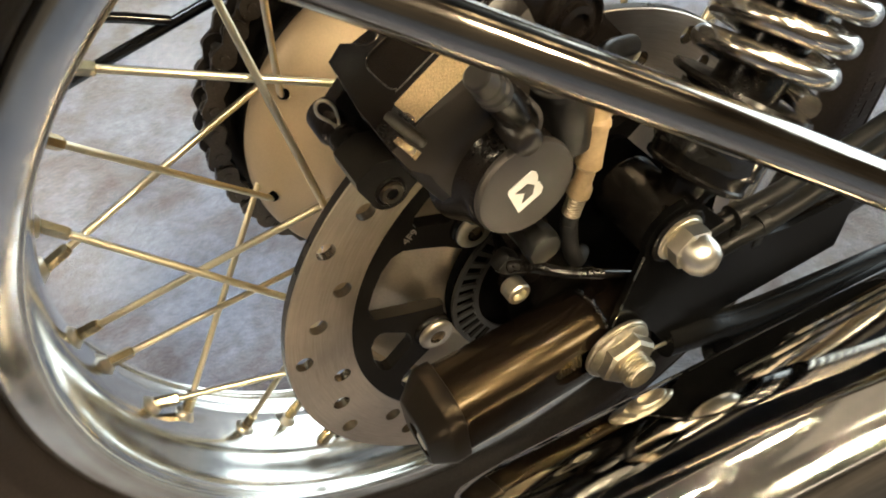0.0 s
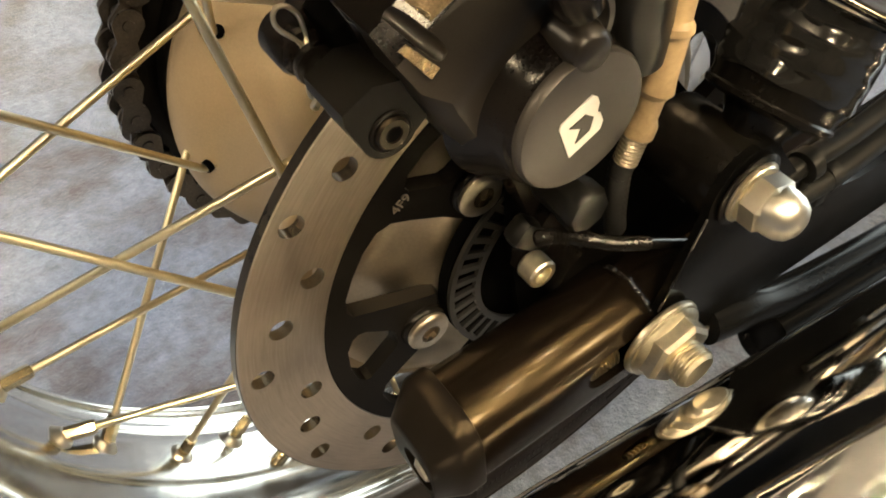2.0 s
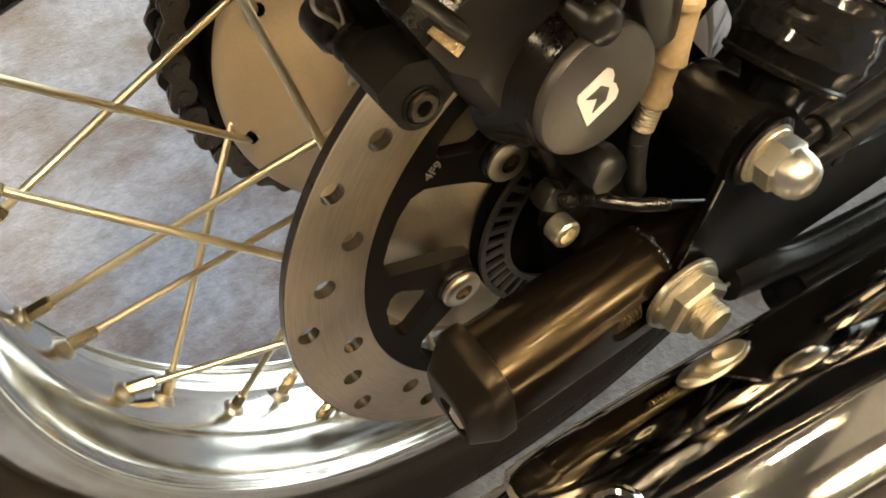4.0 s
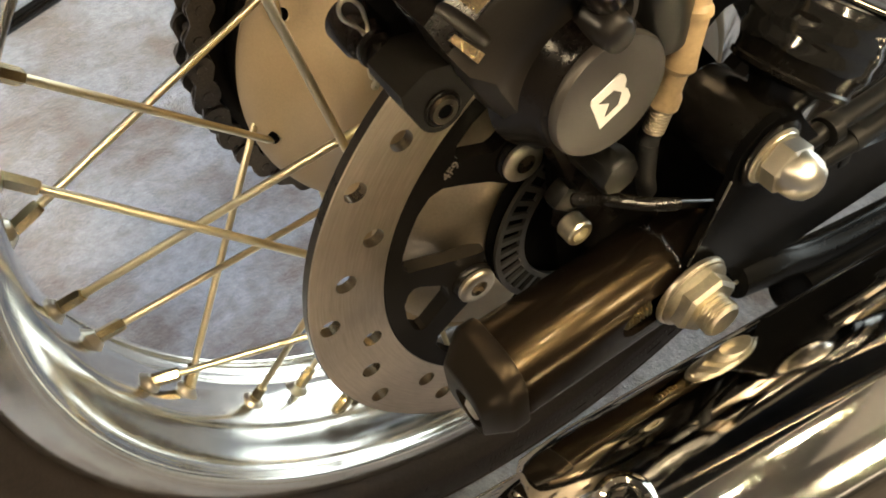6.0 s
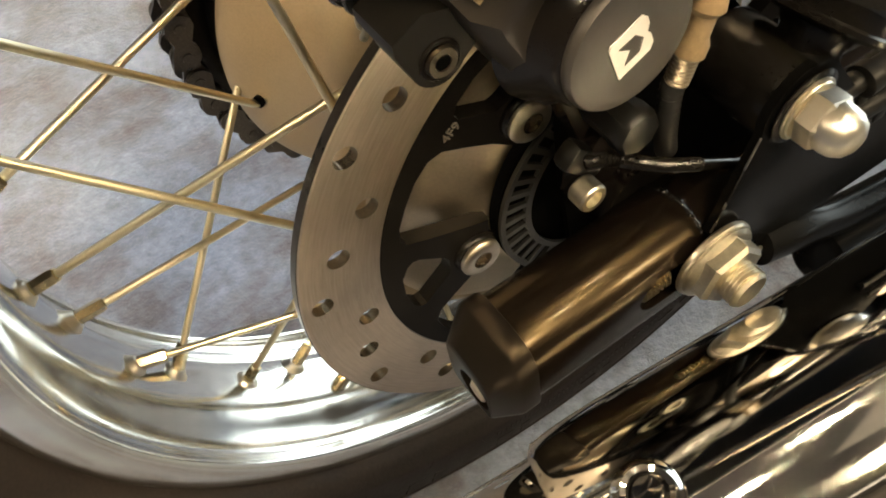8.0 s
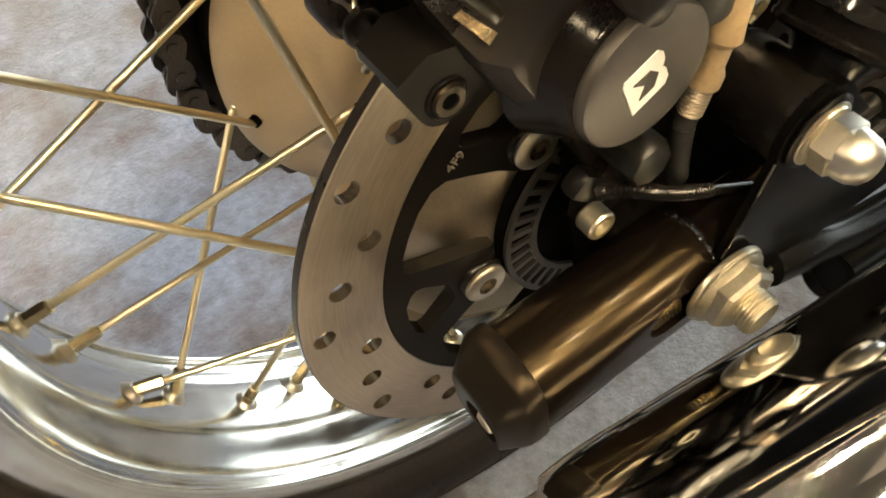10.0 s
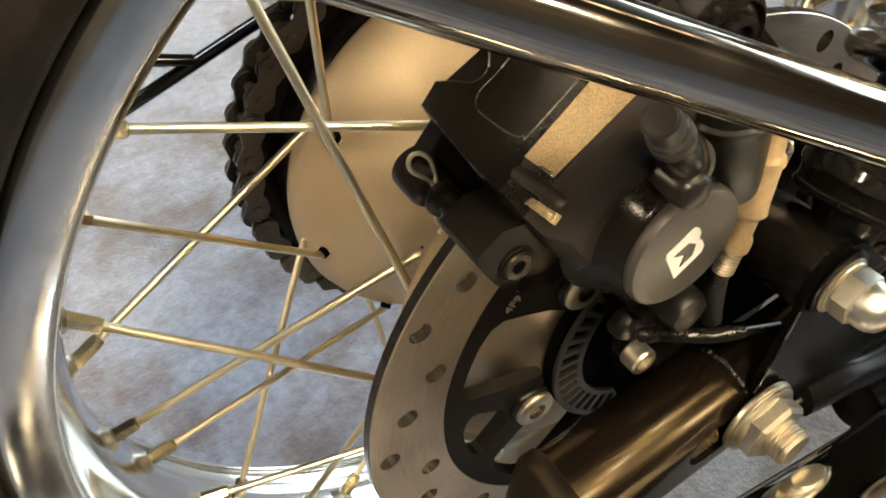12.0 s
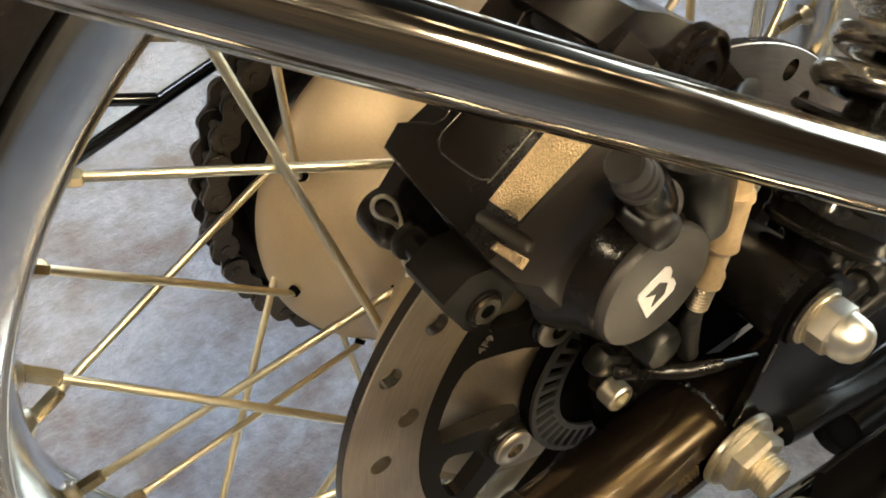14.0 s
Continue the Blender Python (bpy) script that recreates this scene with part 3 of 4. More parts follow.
for k in range(12):
    d = Vector((0.995, 0, -0.02)) * PITCH
    links.append((top_end + d * k, top_end + d * (k + 1), 12 + k))
    d = Vector((0.99, 0, 0.08)) * PITCH
    links.append((low_end + d * k, low_end + d * (k + 1), -12 - k))
used = set()
for a, b, k in links:
    x = (b - a).normalized()
    z = Vector((0, -1, 0))
    y = z.cross(x)
    c = (a + b) / 2
    m = Matrix(((x.x, y.x, z.x, c.x), (x.y, y.y, z.y, c.y), (x.z, y.z, z.z, c.z), (0, 0, 0, 1)))
    src = OUTER if k % 2 == 0 else INNER
    if src.name in used:
        again("chain_link", src, m, chain)
    else:
        src.matrix_basis = m
        used.add(src.name)

stay = part("chain_guard_stay", joined(pipe([(-0.235, 0.15, 0.350), (-0.1515, 0.15, 0.3715), (-0.074, 0.15, 0.3906), (0.02, 0.15, 0.41)], 0.0035, 12),
                                       pipe([(-0.24, 0.149, 0.435), (-0.1289, 0.149, 0.3940), (-0.1075, 0.149, 0.3850)], 0.0032, 12)), BLACK_GLOSS, bike, "black wire stay beside the chain")

# ---- swingarm ----
SLOPE = radians(5)
SWM = Matrix.Translation((0, -0.1115, 0.3225)) @ Matrix.Rotation(-SLOPE, 4, "Y")


def section(w, top, low, r_top, r_low, n=6):
    """A D-shaped tube section in y, z: well rounded above, tighter below."""
    out = []
    for cy, cz, r, a0 in ((w - r_top, top - r_top, r_top, 0), (-w + r_top, top - r_top, r_top, 90), (-w + r_low, low + r_low, r_low, 180), (w - r_low, low + r_low, r_low, 270)):
        for i in range(n + 1):
            a = radians(a0 + 90 * i / n)
            out.append((cy + r * math.cos(a), cz + r * math.sin(a)))
    return out


def sweep_sections(rows, cap=True):
    """rows: (x, section points)."""
    bm = bmesh.new()
    loops = [[bm.verts.new((x, y, z)) for y, z in pts] for x, pts in rows]
    for a, b in zip(loops, loops[1:]):
        bridge(bm, a, b)
    if cap:
        bm.faces.new(loops[0])
        bm.faces.new(loops[-1])
    return bm


def sw_part(name, bm, mat, parent, label="", smooth=40):
    bmesh.ops.transform(bm, matrix=SWM, verts=bm.verts)
    return part(name, bm, mat, parent, label, smooth)


def sw_tool(bm):
    bmesh.ops.transform(bm, matrix=SWM, verts=bm.verts)
    return bm


def crowned(w, edge, top, low, r_low):
    """A tube section with a gently crowned top that breaks into flat sides, rounded below."""
    s0, c0 = math.sin(radians(28)), math.cos(radians(28))
    out = [(w * math.cos(radians(a)) / c0, edge + (top - edge) * (math.sin(radians(a)) - s0) / (1 - s0)) for a in range(28, 153, 8)] + [(-w, edge)]
    for cy, a0 in ((-w + r_low, 180), (w - r_low, 270)):
        out += [(cy + r_low * math.cos(radians(a0 + 15 * i)), low + r_low + r_low * math.sin(radians(a0 + 15 * i))) for i in range(7)]
    return out


thin = crowned(0.0168, 0.0078, 0.0180, -0.0200, 0.0075)
body = crowned(0.0175, 0.0085, 0.0187, -0.0207, 0.0080)
slim = crowned(0.0122, 0.0085, 0.0182, -0.0207, 0.0080)
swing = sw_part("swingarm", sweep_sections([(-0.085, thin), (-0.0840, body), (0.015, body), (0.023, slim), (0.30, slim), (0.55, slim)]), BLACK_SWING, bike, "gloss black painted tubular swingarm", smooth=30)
slot = extrude_outline([(-0.024 + 0.0085 * math.cos(radians(90 + 18 * i)), 0.0085 * math.sin(radians(90 + 18 * i))) for i in range(11)]
                       + [(0.012 + 0.0085 * math.cos(radians(-90 + 18 * i)), 0.0085 * math.sin(radians(-90 + 18 * i))) for i in range(11)], 0.02,
                       Matrix.Translation((0, -0.0095, 0.0015)) @ Matrix.Rotation(radians(90), 4, "X"))
cut(swing, [sw_tool(slot)])
prof = [(0.0050, 0.0)]
for i in range(7):
    prof += [(0.0052, 0.0004 + 0.0018 * i), (0.0064, 0.0011 + 0.0018 * i), (0.0064, 0.0014 + 0.0018 * i)]
sw_part("adjuster_thread", lathe(prof + [(0.0052, 0.0135), (0.0050, 0.0136)], 20, (-0.0300, -0.0108, 0.0015), (1, 0, 0)), SHADED_ZINC, swing, "threaded zinc chain adjuster, darkened for the shade in the slot", smooth=25)


def cap_ring(x, k, r_top, r_low, n, drop=0.0):
    return (x, [(y * k, (z + 0.0015) * k - 0.0015 - drop) for y, z in section(0.0178, 0.0187, -0.0215, r_top, r_low, n)])


end_cap = sw_part("end_cap", sweep_sections([cap_ring(x, k, 0.0118, 0.0075, 4, d) for x, k, d in ((-0.0780, 1.02, 0), (-0.0782, 1.048, 0), (-0.0790, 1.058, 0), (-0.0848, 1.058, 0.0003), (-0.0862, 1.035, 0.0009), (-0.0955, 0.745, 0.0050), (-0.0960, 0.710, 0.0052))]), MATT_BLACK, swing, "matt black plastic end cap with an access hole", smooth=20)
cut(end_cap, [sw_tool(lathe([(0.0088, -0.02), (0.0088, 0.0090)], 36, (-0.0962, -0.0030, -0.0100), (1, 0, 0)))])
sw_part("adjuster_screw", lathe([(0.0050, 0), (0.0050, 0.003), (0.0040, 0.004)], 6, (-0.0920, -0.0040, -0.0105), (-1, 0, 0)), ACORN_CHROME, swing, "zinc adjuster screw inside the end cap")


def turned(bm, o, deg):
    """The mesh, turned about the axle's direction through o."""
    bmesh.ops.rotate(bm, cent=o, matrix=Matrix.Rotation(radians(deg), 3, "Y"), verts=bm.verts)
    return bm


def axle_end():
    o = AXLE + Vector((0, -0.1293, 0))
    part("axle_nut", joined(lathe([(0.0164, 0.0), (0.0170, 0.0006), (0.0170, 0.0020), (0.0164, 0.0026)], 48, o, (0, -1, 0)),
                            lathe([(0.0130, 0.0026), (0.0158, 0.0028), (0.0160, 0.0038), (0.0146, 0.0050), (0.0120, 0.0058)], 48, o, (0, -1, 0)),
                            turned(lathe([(0.0120, 0.0040), (0.0143, 0.0050), (0.0143, 0.0100), (0.0126, 0.0116), (0.0085, 0.0116)], 6, o, (0, -1, 0)), o, 30)), ZINC, swing, "flanged zinc axle nut with washer", smooth=25)
    prof = [(0.0072, 0.010)]
    for i in range(5):
        y = 0.0106 + 0.0015 * i
        prof += [(0.0072, y), (0.0083, y + 0.0007), (0.0083, y + 0.0009)]
    prof += [(0.0072, 0.0180), (0.0080, 0.0183), (0.0068, 0.0196), (0.0058, 0.0196)]
    part("axle_thread", lathe(prof, 32, o, (0, -1, 0)), ZINC, swing, "threaded end of the wheel axle", smooth=20)


axle_end()

# ---- shock absorber ----
EYE = Vector((0.0238, -0.1025, 0.3842))
SHB, SHD = Vector((0.0385, -0.1160, 0.4020)), Vector((0.545, 0.08, 0.835)).normalized()
side = SHD.cross(Vector((0, 1, 0))).normalized()
deep = SHD.cross(side)
shock = part("shock_absorber", joined(lathe([(0.0120, -0.0250), (0.0148, -0.0245), (0.0155, -0.0230), (0.0155, 0.0085), (0.0148, 0.010), (0.0120, 0.0105)], 48, EYE, (0, 1, 0)),
                                      lathe([(0.0100, -0.018), (0.0110, -0.006), (0.0135, -0.0015), (0.0196, -0.0005), (0.0216, 0.0006), (0.0218, 0.0022), (0.0210, 0.0030), (0.0212, 0.0060), (0.0220, 0.0080), (0.0220, 0.0330), (0.0245, 0.0345), (0.0290, 0.0350), (0.0298, 0.0362), (0.0290, 0.0380), (0.014, 0.0385), (0.012, 0.24)], 48, SHB, SHD)), BLACK_SATIN, bike,
             "black gas shock absorber with a chrome coil spring")
part("spring", pipe([SHB + SHD * (0.0425 + 0.0128 * i / 28) + (side * math.cos(2 * math.pi * i / 28 + 2.2) + deep * math.sin(2 * math.pi * i / 28 + 2.2)) * 0.0243 for i in range(28 * 13)], 0.0047, 18), SPRING_CHROME, shock, "chrome coil spring")
WRAP = lathe([(0.0228 + 0.0005 * math.sin(i * 2.1), 0.0085 + 0.0024 * i) for i in range(11)], 48, SHB, SHD)
for v in WRAP.verts:
    v.co += noise.noise_vector(v.co * 90) * 0.0014
part("protective_wrap", WRAP, WRAP_FILM, shock, "wrinkled clear film left on the shock body", smooth=60)
part("eye_plate", lathe([(0.0128, 0), (0.0136, 0.0006), (0.0136, 0.0012), (0.0126, 0.0017)], 40, EYE + Vector((0, -0.0254, 0)), (0, -1, 0)), BLACK_SATIN, shock, "black rim of the shock eye")
part("eye_washer", joined(lathe([(0.0108, 0), (0.0114, 0.0004), (0.0114, 0.0008), (0.0108, 0.0011)], 40, EYE + Vector((0, -0.0269, 0)), (0, -1, 0)),
                          lathe([(0.0100, 0.0), (0.0104, 0.0003), (0.0100, 0.0008)], 40, EYE + Vector((0, -0.0281, 0)), (0, -1, 0))), ZINC, shock, "stacked zinc washers")
part("acorn_nut", joined(lathe([(0.0084, 0.0), (0.0100, 0.0011), (0.0100, 0.0070), (0.0088, 0.0082)], 6, EYE + Vector((0, -0.0288, 0)), (0, -1, 0)),
                                 lathe([(0.0086, 0.0076), (0.0086, 0.0100), (0.0081, 0.0132), (0.0065, 0.0159), (0.0039, 0.0175), (0.0005, 0.0181)], 36, EYE + Vector((0, -0.0288, 0)), (0, -1, 0))), ACORN_CHROME, shock, "bright zinc acorn nut", smooth=28)


# clevis plates that hold the lower shock eye, welded to the swingarm
def clevis(y, depth, inner=False):
    pts = [(-0.030, 0.338), (-0.034, 0.372), (-0.026, 0.402), (-0.008, 0.412)] if inner else [(-0.0025, 0.3380)]
    for i in range(10):
        a = radians((140 if inner else 198) - (12 if inner else 19) * i)
        pts.append((EYE.x + 0.0165 * math.cos(a), EYE.z + 0.0165 * math.sin(a)))
    pts += [(0.075, 0.352), (0.105, 0.345), (0.105, 0.296) if inner else (0.150, 0.345), (-0.022, 0.296) if inner else (0.150, 0.306)] + ([] if inner else [(0.034, 0.302), (0.024, 0.318), (0.010, 0.330), (0.0, 0.332)])
    return extrude_outline(pts, depth, Matrix.Translation((0, y, 0)) @ Matrix.Rotation(radians(90), 4, "X"), 0.001, 2)


part("shock_mount", clevis(-0.1245, 0.0032), FLAT_BLACK, bike, "black pressed steel shock mount plate")
# thin pale line: the glint on the plate's edge, modelled as a part
part("mount_edge", pipe([(-0.0023, -0.1277, 0.3390), (0.0012, -0.1278, 0.3530), (0.0052, -0.1278, 0.3690), (0.0078, -0.1277, 0.3790)], 0.0004, 8), EDGE_GLINT, bike, "painted glint along the edge of the shock mount")
# inner plate, widened and blacked out as the shade behind the hose
part("shock_mount", clevis(-0.0775, 0.0032, True), SHADE_BLACK, bike, "black pressed steel shock mount plate")
WELD = random.Random(4)
bead = []
for i in range(34):
    y = 0.0150 - 0.0285 * i / 33
    a = math.acos(abs(y) * 0.883 / 0.0175)
    bead.append((-0.0040 + 0.0016 * i / 33 + 0.0006 * WELD.uniform(-1, 1), -0.1115 + y, 0.3226 + 0.0085 + 0.0102 * (math.sin(a) - 0.469) / 0.531 + 0.0003 * WELD.uniform(-1, 1)))
part("weld_bead", pipe(bead, [0.0006 + 0.0007 * WELD.random() for _ in bead], 8), BLACK_GLOSS, bike, "glinting black weld seam", smooth=60)

# ---- brake caliper, in its own axes: along the disc, outwards from the axle, towards the open side ----
CAL = Matrix(((0.918, -0.395, 0, -0.047), (0, 0, -1, 0), (0.395, 0.918, 0, 0.434), (0, 0, 0, 1)))


def cal_part(name, bm, mat, parent, label="", smooth=40):
    bmesh.ops.transform(bm, matrix=CAL, verts=bm.verts)
    return part(name, bm, mat, parent, label, smooth)


def loft(loops, bevel=0.0, segments=2):
    """Skins matching loops of 3D points and closes the ends."""
    bm = bmesh.new()
    rows = [[bm.verts.new(p) for p in loop] for loop in loops]
    for a, b in zip(rows, rows[1:]):
        bridge(bm, a, b)
    bm.faces.new(rows[0][::-1])
    bm.faces.new(rows[-1])
    if bevel:
        bevelled(bm, bevel, segments, 20)
    return bm


SIDE = [(-0.0268, 0.026), (-0.0240, 0.004), (-0.0205, -0.016), (-0.010, -0.0255), (0.006, -0.0265), (0.020, -0.018), (0.029, 0.004), (0.034, 0.030)]
TOP_FULL, TOP_LOW = [(0.034, 0.0555), (-0.0165, 0.0455), (-0.0268, 0.0425)], [(0.034, 0.0445), (-0.0165, 0.0345), (-0.0268, 0.0310)]
TOP_MID = [(0.034, 0.0490), (-0.0165, 0.0390), (-0.0268, 0.0368)]
outer = loft([[(x, y, 0.0775) for x, y in SIDE + TOP_FULL], [(x, y, 0.0915) for x, y in SIDE + TOP_FULL], [(x, y, 0.0985) for x, y in SIDE + TOP_MID],
              [(x * 0.96, y * 0.95, 0.1026) for x, y in SIDE + TOP_LOW], [(x * 0.80, y * 0.80, 0.1064) for x, y in SIDE + TOP_LOW]], 0.0012, 2)
# the bridge over the disc, with its horn at the rear edge
BRIDGE = [(-0.0243, 0.0490), (-0.0172, 0.0496), (-0.0140, 0.0545), (-0.0110, 0.0605), (-0.0080, 0.0622), (-0.0050, 0.0615), (-0.0021, 0.0585), (0.0, 0.0530), (0.005, 0.0480), (0.034, 0.0465),
          (0.034, 0.0900), (-0.0165, 0.0900), (-0.0253, 0.0915), (-0.0275, 0.0822), (-0.0258, 0.0648)]
bridge_block = loft([[(x, 0.0235, z) for x, z in BRIDGE], [(x, 0.0440 + 0.198 * x, z) for x, z in BRIDGE], [(x * 0.985, 0.0485 + 0.198 * x - (0.0022 if x < -0.022 else 0), z) for x, z in BRIDGE]], 0.0013, 3)
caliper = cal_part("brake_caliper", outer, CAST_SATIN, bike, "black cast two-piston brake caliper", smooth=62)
# up-facing faces take the darker black: the top's shade set by colour
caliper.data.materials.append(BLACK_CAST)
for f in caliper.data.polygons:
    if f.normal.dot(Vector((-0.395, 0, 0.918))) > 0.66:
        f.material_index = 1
caliper_bridge = cal_part("caliper_bridge", bridge_block, BLACK_CAST, caliper, smooth=50)
cal_part("inner_half", extrude_outline([(-0.020, 0.040), (-0.020, -0.012), (0.028, -0.012), (0.034, 0.040)], 0.012, Matrix.Translation((0, 0, 0.0465)), 0.003, 2), BLACK_CAST, caliper)
cal_part("cylinder", lathe([(0.0282, 0.0985), (0.0254, 0.1030), (0.0232, 0.1070), (0.0218, 0.1105), (0.0210, 0.1130), (0.0203, 0.1143), (0.0192, 0.1148)], 64, (0.0018, 0.0012, 0), (0, 0, 1)), BLACK_CAST, caliper, smooth=50)
cal_part("brake_pad", box(0.046, 0.030, 0.004, pose(0.004, 0.004, 0.0735), 0.002), BLACK_SATIN, caliper, "dark brake pad at the disc")
cal_part("brake_pad", box(0.046, 0.030, 0.004, pose(0.004, 0.004, 0.0620), 0.002), BLACK_SATIN, caliper, "dark brake pad at the disc")
cal_part("piston_cap", lathe([(0.0190, 0.1130), (0.0197, 0.1150), (0.0198, 0.1168), (0.0191, 0.1179), (0.0165, 0.1185), (0.0005, 0.1185)], 64, (0.0020, 0.0014, 0), (0, 0, 1)), GREY_DISC, caliper, "matt grey round piston cap")

cal_part("bleed_hump", lathe([(0.0100, 0.0960), (0.0080, 0.1020), (0.0068, 0.1080), (0.0064, 0.1140), (0.0056, 0.1176), (0.0040, 0.1188), (0.0005, 0.1192)], 40, (0.0098, 0.0200, 0), (0, 0, 1)), CAST_SATIN, caliper, smooth=60)


# the maker's badge as a plain shape: a slanted pale block with a dark arrow
def badge():
    right, up = Vector((0.0060, 0.0005, 0)), Vector((0, 0.0065, 0))
    base = Vector((0.0010, 0.0023, 0.1186))
    def plate(pts, depth, lift):
        bm = bmesh.new()
        lo = [bm.verts.new(base + right * x + up * y + Vector((0, 0, lift))) for x, y in pts]
        hi = [bm.verts.new(base + right * x + up * y + Vector((0, 0, lift + depth))) for x, y in pts]
        bm.faces.new(lo[::-1])
        bm.faces.new(hi)
        bridge(bm, lo, hi)
        return bm
    cal_part("badge", plate([(-1, -1), (0.75, -1), (1, -0.7), (0.98, -0.2), (0.85, 0), (1.05, 0.35), (1.05, 0.7), (0.85, 1), (-0.85, 1), (-1, 0.8)], 0.0004, 0), WHITE_MARK, caliper, "pale slanted badge")
    cal_part("badge_arrow", plate([(-0.55, -0.5), (-0.1, 0), (-0.6, 0.5), (0.3, 0.45), (0.6, 0), (0.25, -0.5)], 0.0003, 0.0004), GREY_DISC, caliper, "dark arrow on the badge")


badge()
def facet(corners, lift):
    """A thin slab on four corners, raised by lift along their normal."""
    pts = [Vector(c) for c in corners]
    n = (pts[1] - pts[0]).cross(pts[3] - pts[0]).normalized()
    if n.z < 0:
        n = -n
    return loft([[p - n * 0.001 for p in pts], [p + n * lift for p in pts]], 0.0003, 1)


cal_part("cast_facet", facet([(-0.0168, 0.0456, 0.0912), (0.0215, 0.0530, 0.0912), (0.0215, 0.0458, 0.0998), (-0.0150, 0.0402, 0.0980)], 0.0010), CAST_RAW, caliper, "rough unpainted cast facet, sparkling in warm light")
cal_part("cast_facet", facet([(-0.0244, 0.0390, 0.0972), (-0.0222, 0.0393, 0.0973), (-0.0196, 0.0334, 0.1036), (-0.0224, 0.0326, 0.1038)], 0.0010), CAST_RAW, caliper, "rough unpainted cast facet, sparkling in warm light")
groove = smooth_path([(-0.0228, 0.0478, 0.0905), (-0.0205, 0.0440, 0.0938), (-0.0185, 0.0385, 0.0990), (-0.0176, 0.0352, 0.1020)], 4)
tool = pipe(groove + [groove[-1] + (groove[-1] - groove[-2]).normalized() * d for d in (0.0012, 0.0020)], [0.0023] * len(groove) + [0.0019, 0.0008], 16)
bmesh.ops.transform(tool, matrix=CAL, verts=tool.verts)
def top_point(x, z, lift):
    return (x, 0.0488 + 0.198 * x + lift, z)


RECESS = [(0.030, 0.0600), (0.0, 0.0655), (-0.0118, 0.0650), (-0.0150, 0.0680), (-0.0156, 0.0720), (-0.0148, 0.0830), (-0.0130, 0.0868), (-0.0100, 0.0878), (0.030, 0.0885)]
RECESS = [(p.x, p.y) for p in smooth_path([(x, z, 0) for x, z in RECESS], 4)]
pocket = loft([[top_point(x, z, -0.0014) for x, z in RECESS], [top_point(x, z, 0.006) for x, z in RECESS]])
bmesh.ops.transform(pocket, matrix=CAL, verts=pocket.verts)
bmesh.ops.recalc_face_normals(tool, faces=tool.faces)
bmesh.ops.recalc_face_normals(pocket, faces=pocket.faces)
cut(caliper_bridge, [pocket])
# pale lines standing in for the highlights along the casting's edges
cal_part("pocket_rim", pipe([top_point(x, z, 0.0) for x, z in RECESS], 0.00020, 8), EDGE_GLINT, caliper, "painted glint along the edge of the pocket")
cal_part("casting_glint", pipe([top_point(x * 0.985, z, -0.0004 - (0.0022 if x < -0.022 else 0)) for x, z in BRIDGE[12:] + BRIDGE[:8]], 0.0003, 8), EDGE_GLINT, caliper, "painted glint along the edge of the casting")
cut(caliper, [tool])
# slide pin, its boss and its lug
cal_part("slide_boss", joined(lathe([(0.0062, 0.0440), (0.0078, 0.0455), (0.0078, 0.0560), (0.0068, 0.0580), (0.0055, 0.0585)], 32, (-0.0365, 0.0212, 0), (0, 0, 1)),
                              extrude_outline([(-0.040, 0.0160), (-0.020, 0.0180), (-0.020, 0.0340), (-0.036, 0.0275)], 0.007, Matrix.Translation((0, 0, 0.0465)), 0.002, 2)), BLACK_CAST, caliper)
cal_part("slide_pin", joined(lathe([(0.0040, 0.050), (0.0040, 0.080)], 24, (-0.0365, 0.0205, 0), (0, 0, 1)), lathe([(0.0060, 0.0612), (0.0064, 0.0625), (0.0060, 0.0638)], 24, (-0.0365, 0.0205, 0), (0, 0, 1))), BLACK_SATIN, caliper, "black slide pin")
clip = [(-0.0412, 0.0085, 0.0600), (-0.0425, 0.0115, 0.0600), (-0.0398, 0.0180, 0.0600), (-0.0366, 0.0240, 0.0590), (-0.0368, 0.0270, 0.0580), (-0.0386, 0.0320, 0.0570), (-0.0380, 0.0352, 0.0565), (-0.0358, 0.0366, 0.0563),
        (-0.0334, 0.0350, 0.0565), (-0.0325, 0.0308, 0.0570), (-0.0340, 0.0262, 0.0580), (-0.0362, 0.0232, 0.0600), (-0.0392, 0.0185, 0.0640), (-0.0420, 0.0130, 0.0640), (-0.0440, 0.0095, 0.0620), (-0.0432, 0.0066, 0.0605), (-0.0412, 0.0085, 0.0600)]
cal_part("retaining_clip", pipe(smooth_path(clip, 5), 0.0007, 8), ZINC, caliper, "bent zinc wire retaining clip")
# block filling the caliper's gap, its colour set to deep shade
cal_part("pad_backing", box(0.026, 0.026, 0.016, pose(-0.0185, 0.0230, 0.0670), 0.002), SHADE_BLACK, caliper, "pad backing blacked out for the shade inside the caliper")
lug_outline = [(-0.0352 + 0.0080 * math.cos(radians(a)), 0.0200 + 0.0080 * math.sin(radians(a))) for a in range(170, 311, 14)]
cal_part("bracket_lug", joined(extrude_outline(lug_outline + [(-0.0225, 0.0165), (-0.0215, 0.0270), (-0.0330, 0.0345), (-0.0425, 0.0335), (-0.0436, 0.0300)], 0.0180, Matrix.Translation((0, 0, 0.0780)), 0.0022, 4),
                                     lathe([(0.0060, 0.0940), (0.0058, 0.0966), (0.0054, 0.0970), (0.0044, 0.0964)], 32, (-0.0352, 0.0200, 0), (0, 0, 1))), CARRIER_BLACK, caliper, "black caliper bracket lug with a bush")
